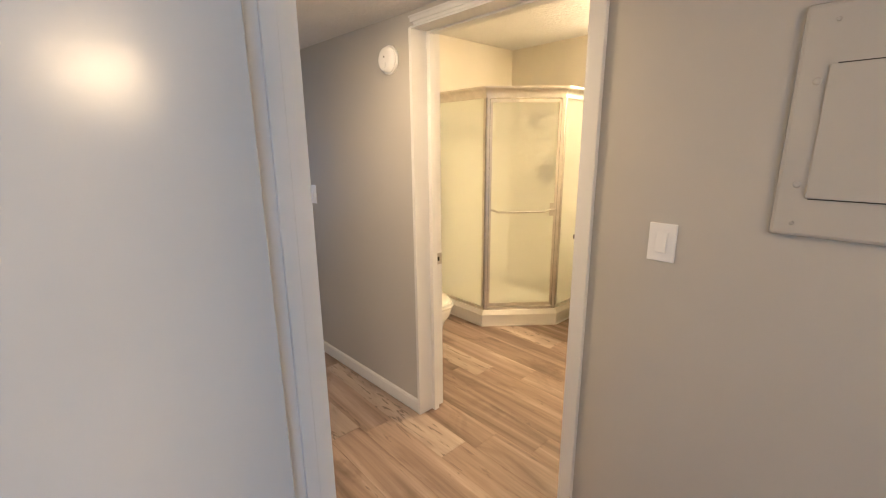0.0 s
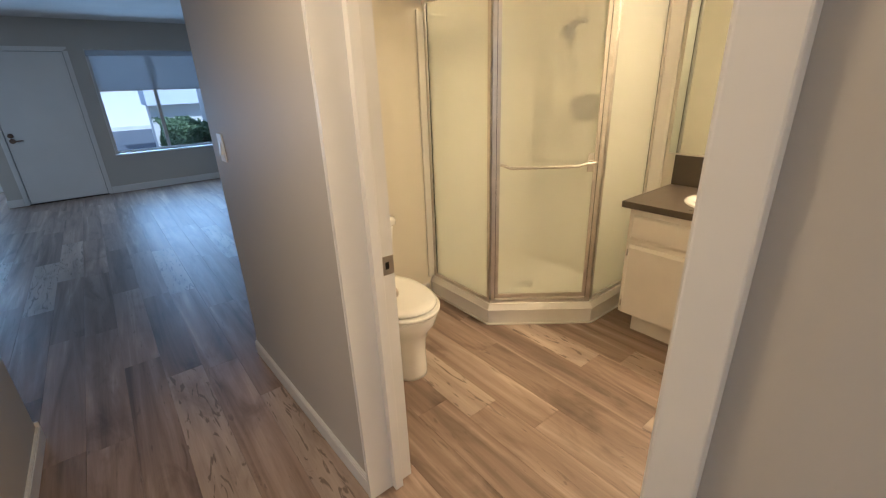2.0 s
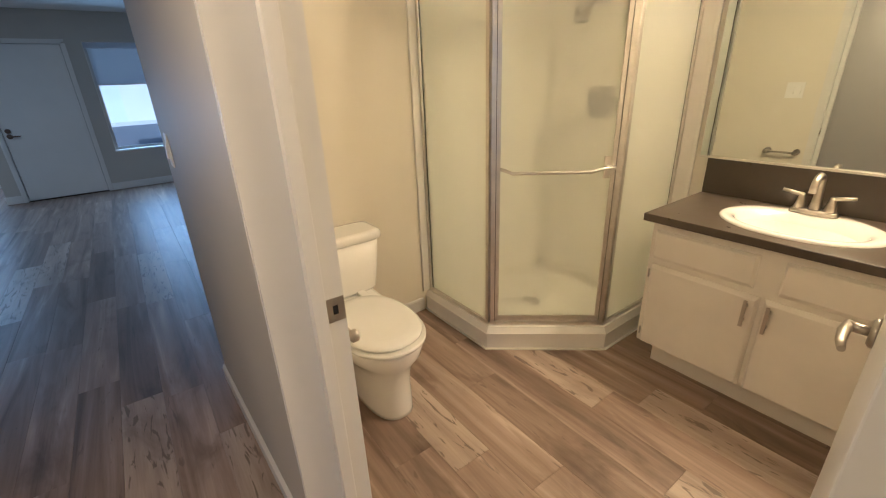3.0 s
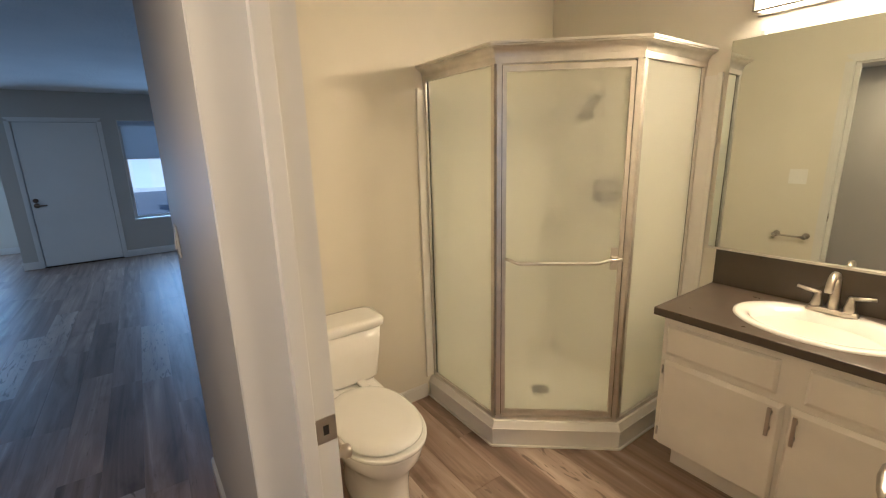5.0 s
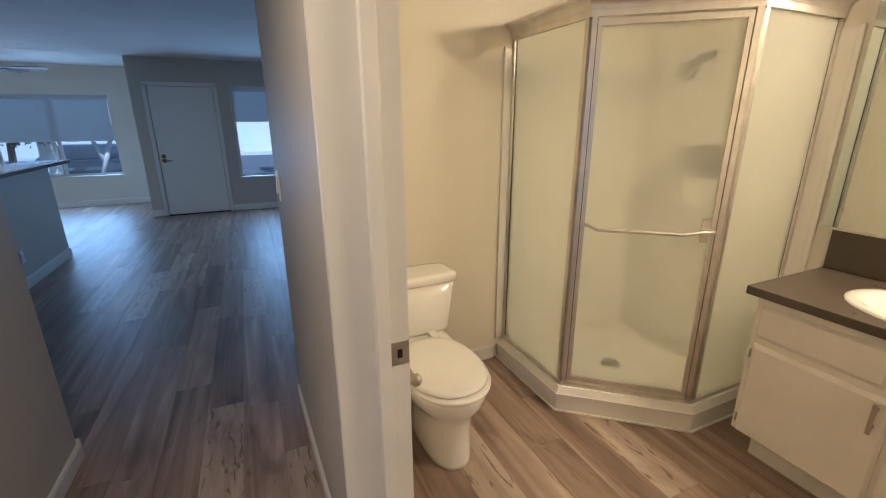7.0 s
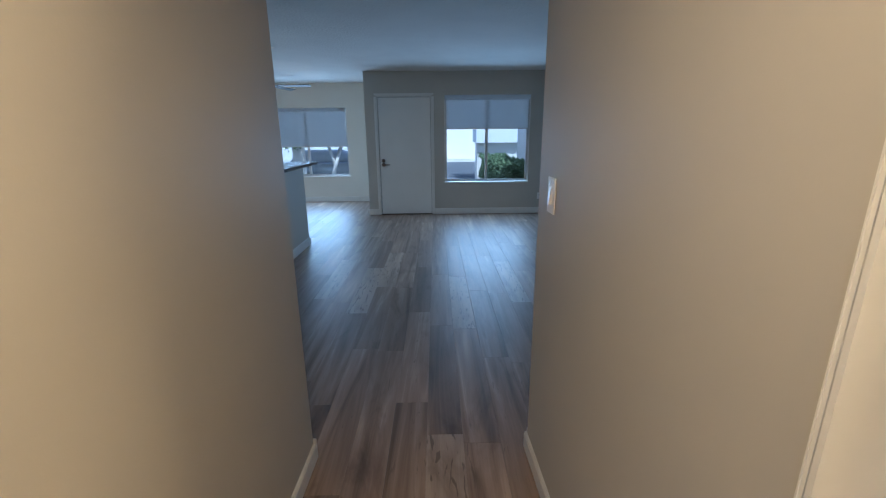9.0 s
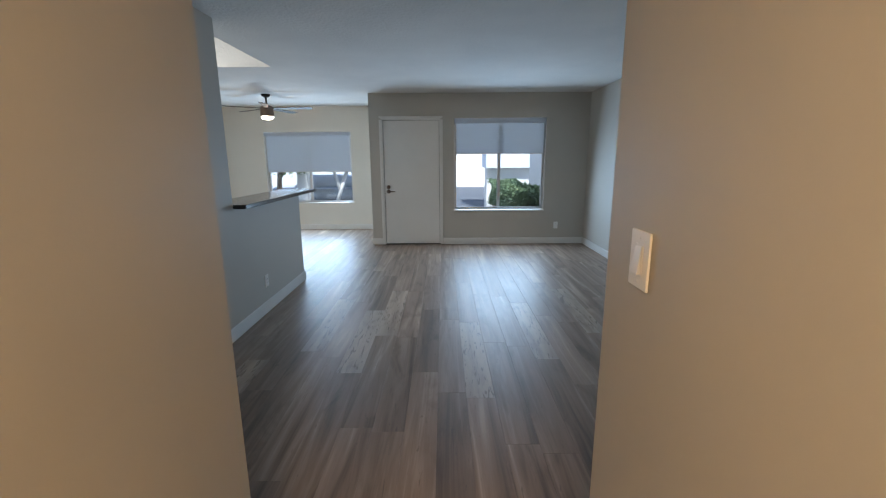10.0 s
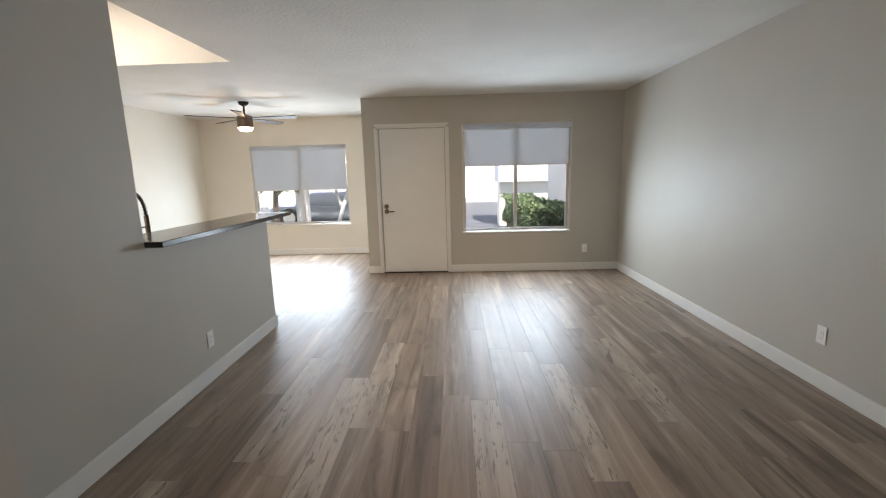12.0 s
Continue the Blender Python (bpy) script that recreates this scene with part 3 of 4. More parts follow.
part("filler", boxes((-3.74, -3.706, CLOSET - 0.06, CLOSET - 0.001, 0.0, 1.86), (-3.74, -2.94, CLOSET - 0.06, CLOSET - 0.001, 0.0, 0.06)), GREIGE, closet)
lever("lever_handle", closet, (-3.575, CLOSET - 0.010, 1.07), (0, 1, 0), (1, 0, 0))
grille = part("grille", boxes((-3.705, -2.92, CLOSET - 0.004, CLOSET + 0.010, 0.385, 0.420), (-3.705, -2.92, CLOSET - 0.004, CLOSET + 0.010, 0.062, 0.092), (-3.705, -3.67, CLOSET - 0.004, CLOSET + 0.010, 0.092, 0.385), (-2.955, -2.92, CLOSET - 0.004, CLOSET + 0.010, 0.092, 0.385)), TRIM, closet, "white louvred return-air grille")
for k in range(14):
    bm = boxes((-3.67, -2.955, CLOSET - 0.012, CLOSET + 0.004, -0.002, 0.002))
    bmesh.ops.rotate(bm, verts=bm.verts[:], cent=(0, CLOSET - 0.004, 0), matrix=Matrix.Rotation(radians(-35), 3, "X"))
    bmesh.ops.translate(bm, verts=bm.verts[:], vec=(0, 0, 0.104 + k * 0.0208))
    part("louvre", bm, TRIM, grille)


# ---- windows ----
def window(name, x, y0, y1, z0, z1, shade_z, label):
    win = thing(name, label, "window", (x, (y0 + y1) / 2, z0), kind="structure")
    xi = x - 0.108
    part("window_liner", boxes((x - 0.14, x - 0.002, y0, y0 + 0.008, z0, z1), (x - 0.14, x - 0.002, y1 - 0.008, y1, z0, z1), (x - 0.14, x - 0.002, y0 + 0.008, y1 - 0.008, z1 - 0.008, z1)), TRIM, win)
    part("window_sill", boxes((x - 0.14, x + 0.012, y0 - 0.004, y1 + 0.004, z0 - 0.012, z0 + 0.012), bevel=0.003), TRIM, win)
    a, b, c, d = y0 + 0.008, y1 - 0.008, z0 + 0.012, z1 - 0.008
    part("window_frame", boxes((xi - 0.03, xi + 0.02, a, a + 0.035, c, d), (xi - 0.03, xi + 0.02, b - 0.035, b, c, d), (xi - 0.03, xi + 0.02, a + 0.035, b - 0.035, c, c + 0.035), (xi - 0.03, xi + 0.02, a + 0.035, b - 0.035, d - 0.035, d)), WINFRAME, win)
    m = (a + b) / 2
    part("mullion", boxes((xi - 0.025, xi + 0.024, m - 0.024, m + 0.024, c + 0.035, d - 0.035), bevel=0.003), WINFRAME, win)
    for p0, p1, dx in ((a + 0.035, m - 0.024, 0.008), (m + 0.024, b - 0.035, -0.008)):
        ob = part("pane", boxes((xi + dx - 0.003, xi + dx + 0.003, p0, p1, c + 0.035, d - 0.035)), PANE, win)
        ob.visible_shadow = False
    shade = thing("roller_shade", "pale grey roller shade pulled half down", "roller shade", (x, m, z1 - 0.05), "roller shades")
    part("valance", boxes((x - 0.055, x + 0.004, a + 0.004, b - 0.004, d - 0.075, d - 0.003), bevel=0.004), SHADE_CLOTH, shade)
    bm = bmesh.new()
    box(bm, x - 0.030, x - 0.0285, a + 0.028, b - 0.028, shade_z + 0.012, d - 0.074)
    cloth = part("cloth", bm, SHADE_CLOTH, shade, "pale grey woven shade cloth")
    cloth.data.materials.append(CLEAR)
    for f in cloth.data.polygons:
        f.material_index = 0 if f.normal.x > 0.9 else 1
    part("hem_bar", boxes((x - 0.036, x - 0.023, a + 0.028, b - 0.028, shade_z, shade_z + 0.0125), bevel=0.002), ALU, shade)
    return win


window("window_1", W_WALL, WY0, WY1, WZ0, WZ1, 1.49, "two-pane sliding window with a half-lowered shade")
window("window_2", DIN_W, VY0, VY1, VZ0, VZ1, 1.17, "wide two-pane dining window with a half-lowered shade")

# ---- switches, outlets, smoke alarm, access panel ----


def plate(name, label, category, at, normal, w, h, gangs=1, outlet=False):
    """A wall plate with its rockers or sockets and screws; normal: (nx, ny) into the room."""
    x, y, z = at
    nx, ny = normal
    ob = thing(name, label, category, at)

    def slab(u0, u1, w0, w1, d0, d1, bevel=0.0):
        if nx:
            return boxes((x + nx * d0, x + nx * d1, y + u0, y + u1, z + w0, z + w1), bevel=bevel)
        return boxes((x + u0, x + u1, y + ny * d0, y + ny * d1, z + w0, z + w1), bevel=bevel)

    part("plate", slab(-w / 2, w / 2, -h / 2, h / 2, 0, 0.006, 0.002), PLASTIC, ob)
    for g in range(gangs):
        u = (g - (gangs - 1) / 2) * 0.046
        if outlet:
            s = part("socket_face", slab(u - 0.017, u + 0.017, -0.034, 0.034, 0.006, 0.008, 0.0015), PLASTIC, ob)
            for w0 in (-0.020, 0.016):
                for du in (-0.006, 0.006):
                    # slots are near-black slips on the face, coloured as the shade inside
                    part("slot", slab(u + du - 0.001, u + du + 0.001, w0 - 0.004, w0 + 0.004, 0.0082, 0.0086), DARK, s)
        else:
            part("rocker_frame", slab(u - 0.0185, u + 0.0185, -0.0345, 0.0345, 0.006, 0.0072), PLASTIC, ob)
            bm = slab(u - 0.0155, u + 0.0155, -0.031, 0.031, 0.0073, 0.0155, 0.0015)
            for v in bm.verts:                  # the paddle leans in at its top
                if v.co.z > z and (v.co.x - x) * nx + (v.co.y - y) * ny > 0.011:
                    v.co.x, v.co.y = v.co.x - nx * 0.0065, v.co.y - ny * 0.0065
            part("rocker", bm, PLASTIC, ob)
        for w0 in (-0.048, 0.048):
            if nx:
                pts = [(x + nx * 0.005, y + u, z + w0), (x + nx * 0.0072, y + u, z + w0)]
            else:
                pts = [(x + u, y + ny * 0.005, z + w0), (x + u, y + ny * 0.0072, z + w0)]
            part("screw", tube(bmesh.new(), pts, 0.0032, 8), PLASTIC, ob)
    return ob


plate("light_switch", "white rocker light switch beside the bathroom door", "light switch", (-0.410, N_HALL, 1.227), (0, -1), 0.082, 0.120)
plate("light_switch", "white rocker light switch at the hall's end", "light switch", (-2.715, north_face(-2.715), 1.205), (0, -1), 0.086, 0.126)
plate("light_switch", "white double switch plate above the paper holder", "light switch", (-1.84, B_S, 1.228), (0, 1), 0.118, 0.118, gangs=2)
plate("wall_outlet", "white wall outlet under the living room window", "outlet", (W_WALL, 2.829, 0.316), (1, 0), 0.07, 0.115, outlet=True)
plate("wall_outlet", "white wall outlet on the long living room wall", "outlet", (-5.50, N_WALL, 0.345), (0, -1), 0.07, 0.115, outlet=True)
plate("wall_outlet", "white wall outlet on the kitchen partition", "outlet", (-5.70, KIT, 0.300), (0, 1), 0.07, 0.115, outlet=True)

AY = north_face(-1.80)
alarm = thing("smoke_alarm", "round white smoke alarm high on the hall wall", "smoke alarm", (-1.800, AY, 1.947))
part("base", tube(bmesh.new(), [(-1.800, AY, 1.947), (-1.800, AY - 0.012, 1.947)], 0.068, 40), PLASTIC, alarm)
part("cover", tube(bmesh.new(), [(-1.800, AY - d, 1.947) for d in (0.011, 0.020, 0.034, 0.040, 0.0405)], [0.062, 0.062, 0.057, 0.046, 0.030], 40), PLASTIC, alarm)
part("test_button", tube(bmesh.new(), [(-1.800, AY - 0.040, 1.922), (-1.800, AY - 0.044, 1.922)], 0.016, 20), PLASTIC, alarm)
part("indicator", tube(bmesh.new(), [(-1.800, AY - 0.039, 1.959), (-1.800, AY - 0.0415, 1.959)], 0.004, 10), DARK, alarm)

panel = thing("electrical_panel", "painted-over electrical panel flush in the hall wall", "electrical panel", (0.03, N_HALL, 1.29))
part("cover_plate", boxes((-0.150, 0.36, N_HALL - 0.011, N_HALL, 1.295, 1.835), bevel=0.009), GREIGE, panel)
part("panel_door", boxes((-0.088, 0.27, N_HALL - 0.017, N_HALL - 0.0115, 1.392, 1.700), bevel=0.002), GREIGE, panel)
# gap shade below and above the panel door, laid on as near-black strips
part("door_gap_shade", boxes((-0.083, 0.27, N_HALL - 0.0125, N_HALL - 0.0112, 1.3893, 1.3915)), DARK, panel)
part("door_gap_shade", boxes((-0.075, 0.27, N_HALL - 0.0125, N_HALL - 0.0112, 1.7005, 1.7027)), DARK, panel)
for sx, sz, sr in ((-0.104, 1.328, 0.005), (-0.088, 1.795, 0.005), (-0.108, 1.425, 0.009), (-0.106, 1.665, 0.009)):
    part("screw", tube(bmesh.new(), [(sx, N_HALL - 0.010, sz), (sx, N_HALL - 0.014, sz), (sx, N_HALL - 0.016, sz)], [sr, sr, sr * 0.6], 14), GREIGE, panel)

# ---- bathroom: neo-angle shower ----
S1, S2 = (-2.215, 2.585), (-1.797, 3.085)          # outer curb corners


def curb_line(d):
    """The curb's outline from the west wall to the north wall, drawn in by d."""
    a, b = Vector((*S1, 0)), Vector((*S2, 0))
    way = (b - a).normalized()
    nrm = Vector((-way.y, way.x, 0))                # towards the corner
    c = a + nrm * d
    p1 = c + way * ((S1[1] + d - c.y) / way.y)
    p2 = c + way * ((S2[0] - d - c.x) / way.x)
    return [(B_W + 0.002, S1[1] + d), (p1.x, p1.y), (p2.x, p2.y), (S2[0] - d, B_N - 0.002)]


def band(bm, d0, d1, z0, z1, e0=0.0, e1=0.0):
    """A band along the curb between two insets, upright from z0 to z1; e0, e1 widen its top outwards."""
    o, i, ot = curb_line(d0), curb_line(d1), curb_line(d0 - e1)
    lo = [bm.verts.new((x, y, z0)) for x, y in o]
    hi = [bm.verts.new((x, y, z1)) for x, y in ot]
    li = [bm.verts.new((x, y, z0)) for x, y in i]
    hi2 = [bm.verts.new((x, y, z1)) for x, y in i]
    for k in range(3):
        for q in ((lo[k], lo[k + 1], hi[k + 1], hi[k]), (hi[k], hi[k + 1], hi2[k + 1], hi2[k]), (hi2[k], hi2[k + 1], li[k + 1], li[k]), (li[k], li[k + 1], lo[k + 1], lo[k])):
            bm.faces.new(q)
    for k in (0, 3):
        bm.faces.new((lo[k], hi[k], hi2[k], li[k]))
    return bm


shower = thing("shower_enclosure", "corner shower with frosted glass in satin aluminium frames", "shower", (-2.3, 3.1, 0))
for course, d0, z0, z1 in (("curb_face", 0.007, 0.0, 0.088), ("curb_lip", 0.001, 0.088, 0.102)):
    part(course, band(bmesh.new(), d0, 0.11, z0, z1), ACRYLIC, shower)
part("curb_top", band(bmesh.new(), 0.004, 0.11, 0.102, 0.135, e1=-0.018), ACRYLIC, shower)
part("curb_caulk", band(bmesh.new(), -0.006, 0.004, 0.0, 0.008), CAULK, shower)
inner = curb_line(0.109)
pan = [(B_W + 0.002, inner[0][1]), inner[1], inner[2], (inner[3][0], B_N - 0.002), (B_W + 0.002, B_N - 0.002)]
part("pan", prism(bmesh.new(), pan, 0.0, 0.05), ACRYLIC, shower)
part("wall_panel", boxes((B_W + 0.001, B_W + 0.010, S1[1] - 0.015, B_N - 0.001, 0.136, 1.84)), ACRYLIC, shower)
part("wall_panel", boxes((B_W + 0.011, S2[0] + 0.045, B_N - 0.010, B_N - 0.001, 0.136, 1.84)), ACRYLIC, shower)
part("edge_trim", boxes((B_W + 0.001, B_W + 0.016, S1[1] - 0.016, S1[1] - 0.002, 0.136, 1.85), bevel=0.004), ACRYLIC, shower)
part("edge_trim", boxes((S2[0] + 0.022, S2[0] + 0.048, B_N - 0.016, B_N - 0.001, 0.136, 1.85), bevel=0.004), ACRYLIC, shower)

G = 0.05                                        # inset of the glass line from the curb's face
gl = curb_line(G)
bm = band(bmesh.new(), G - 0.016, G + 0.016, 0.135, 0.158)
part("sill_track", bm, ALU, shower)
bm = band(bmesh.new(), G - 0.018, G + 0.018, 1.880, 1.907)
part("head_track", bm, ALU, shower)
bm = bmesh.new()
cove = [(0.020, 1.907), (0.022, 1.916), (0.025, 1.924), (0.030, 1.931), (0.038, 1.938), (0.048, 1.943), (0.056, 1.946), (0.056, 1.950), (0.062, 1.952), (0.062, 1.962)]
for (d0, z0), (d1, z1) in zip(cove, cove[1:]):
    band(bm, G - d0, G + 0.020, z0, z1, e1=d1 - d0)
part("crown_header", bm, ALU, shower, "crown-moulded aluminium header")


def upright(u, w, d, z0, z1, seg, name, parent, mat=ALU):
    """A post standing on the glass line of side seg, u metres from its start."""
    a, b = Vector((*gl[seg], 0)), Vector((*gl[seg + 1], 0))
    way = (b - a).normalized()
    nrm = Vector((way.y, -way.x, 0))
    c = a + way * u
    o = [c - way * w / 2 - nrm * d / 2, c + way * w / 2 - nrm * d / 2, c + way * w / 2 + nrm * d / 2, c - way * w / 2 + nrm * d / 2]
    ob = part(name, prism(bmesh.new(), [(p.x, p.y) for p in o], z0, z1), mat, parent)
    if mat is FROST:                            # etched on its outer face only
        ob.data.materials.append(CLEAR)
        for f in ob.data.polygons:
            f.material_index = 0 if f.normal.dot(nrm) > 0.9 else 1
        ob.visible_shadow = False
    return ob


def seglen(s):
    return (Vector(gl[s + 1]) - Vector(gl[s])).length


for s, u in ((0, 0.014), (2, seglen(2) - 0.014)):
    upright(u, 0.026, 0.030, 0.158, 1.880, s, "wall_channel", shower)
for s, u in ((0, seglen(0) - 0.011), (1, 0.011), (1, seglen(1) - 0.011), (2, 0.011)):
    upright(u, 0.021, 0.032, 0.158, 1.880, s, "corner_post", shower)
for s in (0, 2):
    L = seglen(s)
    panel_s = upright(L / 2, L - 0.050, 0.006, 0.158, 1.880, s, "side_glass", shower, FROST)
    for u in (0.030, L - 0.026):
        upright(u, 0.0035, 0.010, 0.158, 1.880, s, "gasket", shower, RUBBER)
L1 = seglen(1)
door_leaf = upright(L1 / 2, L1 - 0.086, 0.006, 0.19, 1.850, 1, "door_glass", shower, FROST)
for u in (0.034, L1 - 0.034):
    upright(u, 0.019, 0.026, 0.170, 1.870, 1, "door_stile", shower)
for z0, z1 in ((0.170, 0.194), (1.847, 1.870)):
    upright(L1 / 2, L1 - 0.087, 0.024, z0, z1, 1, "door_rail", shower)
for u in (0.0232, L1 - 0.0232):
    upright(u, 0.004, 0.018, 0.165, 1.875, 1, "gasket", shower, RUBBER)

a, b = Vector((*gl[1], 0)), Vector((*gl[2], 0))
WAY = (b - a).normalized()
OUT = Vector((WAY.y, -WAY.x, 0))


def on_door(u, d, z):
    p = a + WAY * u + OUT * d
    return (p.x, p.y, z)


ZB = 1.0
bar = part("towel_bar", tube(bmesh.new(), [on_door(0.045, 0.012, ZB + 0.006), on_door(0.060, 0.028, ZB + 0.006), on_door(0.10, 0.045, ZB - 0.008), on_door(L1 - 0.14, 0.045, ZB - 0.008), on_door(L1 - 0.09, 0.036, ZB + 0.004), on_door(L1 - 0.030, 0.030, ZB + 0.006)], 0.008, 12), ALU, shower, "bent aluminium towel bar")
bm = bmesh.new()
for z0, z1, d in ((ZB - 0.045, ZB + 0.060, 0.016), (ZB - 0.012, ZB + 0.018, 0.034)):
    o = [on_door(L1 - 0.080, 0.010, 0), on_door(L1 - 0.080, d + 0.004, 0), on_door(L1 - 0.050, d + 0.004, 0), on_door(L1 - 0.050, 0.010, 0)]
    prism(bm, [(p[0], p[1]) for p in o], z0, z1)
part("door_pull", bm, ALU, shower)

# fittings that show dimly through the glass
spray = part("shower_head", tube(bmesh.new(), [(-2.36, B_N - 0.17, 1.775), (-2.39, B_N - 0.20, 1.735), (-2.385, B_N - 0.225, 1.70)], [0.02, 0.045, 0.055], 20), FIXTURE, shower, "dark bronze shower head")
part("arm", tube(bmesh.new(), [(-2.42, B_N - 0.011, 1.80), (-2.42, B_N - 0.09, 1.81), (-2.36, B_N - 0.17, 1.77)], 0.013), FIXTURE, spray)
part("flange", tube(bmesh.new(), [(-2.42, B_N - 0.010, 1.80), (-2.42, B_N - 0.018, 1.80)], 0.032, 24), FIXTURE, spray)
valve = part("mixer_valve", tube(bmesh.new(), [(-2.36, B_N - 0.011, 1.25), (-2.36, B_N - 0.022, 1.25), (-2.36, B_N - 0.06, 1.25), (-2.36, B_N - 0.075, 1.25)], [0.095, 0.095, 0.06, 0.045], 30), FIXTURE, shower, "dark bronze round mixer valve")
part("valve_lever", tube(bmesh.new(), [(-2.36, B_N - 0.07, 1.25), (-2.35, B_N - 0.10, 1.25), (-2.26, B_N - 0.11, 1.26)], 0.022), FIXTURE, valve)
part("drain_grate", tube(bmesh.new(), [(-2.409, 3.158, 0.05), (-2.409, 3.158, 0.056)], 0.055, 24), FIXTURE, shower)

# ---- bathroom: toilet ----
TY = 1.95
toilet = thing("toilet", "white two-piece toilet with a closed lid", "toilet", (-2.372, TY, 0))
bm = loft(bmesh.new(), [(-2.302, TY, 0.0, 0.235, 0.105, 2.6), (-2.302, TY, 0.02, 0.235, 0.105, 2.6), (-2.297, TY, 0.06, 0.228, 0.108, 2.5), (-2.292, TY, 0.15, 0.222, 0.108, 2.4),
                        (-2.287, TY, 0.22, 0.226, 0.116, 2.3), (-2.277, TY, 0.27, 0.236, 0.134, 2.2), (-2.267, TY, 0.315, 0.257, 0.172, 2.2), (-2.262, TY, 0.365, 0.265, 0.182, 2.2), (-2.262, TY, 0.385, 0.264, 0.181, 2.2)], 44)
part("bowl", bm, CERAMIC, toilet)
part("seat", loft(bmesh.new(), [(-2.257, TY, 0.386, 0.258, 0.180, 2.2), (-2.252, TY, 0.390, 0.270, 0.190, 2.2), (-2.252, TY, 0.402, 0.270, 0.190, 2.2), (-2.252, TY, 0.405, 0.264, 0.186, 2.2)], 48), CERAMIC, toilet)
part("lid", loft(bmesh.new(), [(-2.262, TY, 0.408, 0.248, 0.176, 2.2), (-2.262, TY, 0.412, 0.256, 0.182, 2.2), (-2.262, TY, 0.422, 0.255, 0.181, 2.2), (-2.262, TY, 0.430, 0.240, 0.168, 2.2), (-2.262, TY, 0.4325, 0.200, 0.135, 2.2)], 48), CERAMIC, toilet)
part("hinge_block", boxes((-2.565, -2.487, TY - 0.10, TY - 0.055, 0.4055, 0.426), bevel=0.006), CERAMIC, toilet)
part("hinge_block", boxes((-2.565, -2.487, TY + 0.055, TY + 0.10, 0.4055, 0.426), bevel=0.006), CERAMIC, toilet)
part("deck", boxes((-2.755, -2.42, TY - 0.165, TY + 0.165, 0.30, 0.405), bevel=0.022), CERAMIC, toilet)
part("tank_gasket", boxes((-2.69, -2.60, TY - 0.06, TY + 0.06, 0.4052, 0.4095)), RUBBER, toilet)
part("tank", loft(bmesh.new(), [(-2.647, TY, 0.409, 0.080, 0.175, 6), (-2.647, TY, 0.422, 0.085, 0.185, 6), (-2.644, TY, 0.55, 0.095, 0.200, 6), (-2.642, TY, 0.69, 0.100, 0.212, 6)], 48), CERAMIC, toilet)
part("tank_lid", loft(bmesh.new(), [(-2.640, TY, 0.690, 0.105, 0.222, 6), (-2.640, TY, 0.695, 0.110, 0.228, 6), (-2.640, TY, 0.722, 0.110, 0.228, 6), (-2.640, TY, 0.733, 0.102, 0.220, 6), (-2.640, TY, 0.736, 0.080, 0.195, 6)], 48), CERAMIC, toilet)

# paper holder on the wall beside the doorway
holder = thing("paper_holder", "brushed nickel paper holder with two posts", "paper holder", (-1.81, B_S, 0.75))
for px in (-1.922, -1.725):
    post = part("post", tube(bmesh.new(), [(px, B_S, 0.75), (px, B_S + 0.008, 0.75), (px, B_S + 0.012, 0.75), (px, B_S + 0.060, 0.75), (px, B_S + 0.066, 0.75), (px, B_S + 0.082, 0.75), (px, B_S + 0.088, 0.75)], [0.024, 0.024, 0.011, 0.011, 0.019, 0.019, 0.012], 20), NICKEL, holder)
part("roller", tube(bmesh.new(), [(-1.922, B_S + 0.072, 0.75), (-1.725, B_S + 0.072, 0.75)], 0.008, 14), NICKEL, holder)

# ---- bathroom: vanity ----
VX0, VX1, VF, VT = -1.652, -0.622, 3.120, 0.780
vanity = thing("vanity_cabinet", "cream painted vanity cabinet with two doors", "vanity", (-1.09, 3.35, 0))
part("body", boxes((VX0, VX1, VF, B_N - 0.001, 0.140, VT), bevel=0.002), CABINET, vanity)
part("toe_kick", boxes((VX0 + 0.05, VX1, VF + 0.085, B_N - 0.001, 0.0, 0.139)), CABINET, vanity)
DX = -1.172


def panel_front(x0, x1, z0, z1, name, top, low):
    """A lipped overlay front; top and low: how far its upper and lower edges are cut back."""
    f0, f1, side = VF - 0.001, VF - 0.021, 0.010
    back = [(x0, z0), (x1, z0), (x1, z1), (x0, z1)]
    front = [(x0 + side, z0 + low), (x1 - side, z0 + low), (x1 - side, z1 - top), (x0 + side, z1 - top)]
    bm = bmesh.new()
    rings = [[bm.verts.new((x, y, z)) for x, z in ring] for ring, y in ((back, f0), (back, f0 - 0.007), (front, f1))]
    for r0, r1 in zip(rings, rings[1:]):
        for k in range(4):
            bm.faces.new((r0[k], r0[(k + 1) % 4], r1[(k + 1) % 4], r1[k]))
    bm.faces.new(rings[-1])
    bm.faces.new(list(reversed(rings[0])))
    bmesh.ops.bevel(bm, geom=[e for e in bm.edges if all(v in rings[2] for v in e.verts)], offset=0.002, segments=2, profile=0.5, affect="EDGES")
    return part(name, bm, CABINET, vanity)


for x0, x1, hx in ((VX0 + 0.022, DX - 0.012, DX - 0.046), (DX + 0.006, VX1 - 0.02, DX + 0.032)):
    d = panel_front(x0, x1, 0.146, 0.572, "cabinet_door", 0.016, 0.006)
    part("pull_handle", boxes((hx - 0.006, hx + 0.006, VF - 0.048, VF - 0.039, 0.440, 0.556), (hx - 0.005, hx + 0.005, VF - 0.0395, VF - 0.018, 0.458, 0.470), (hx - 0.005, hx + 0.005, VF - 0.0395, VF - 0.018, 0.526, 0.538)), NICKEL, d, "brushed nickel bar pull")
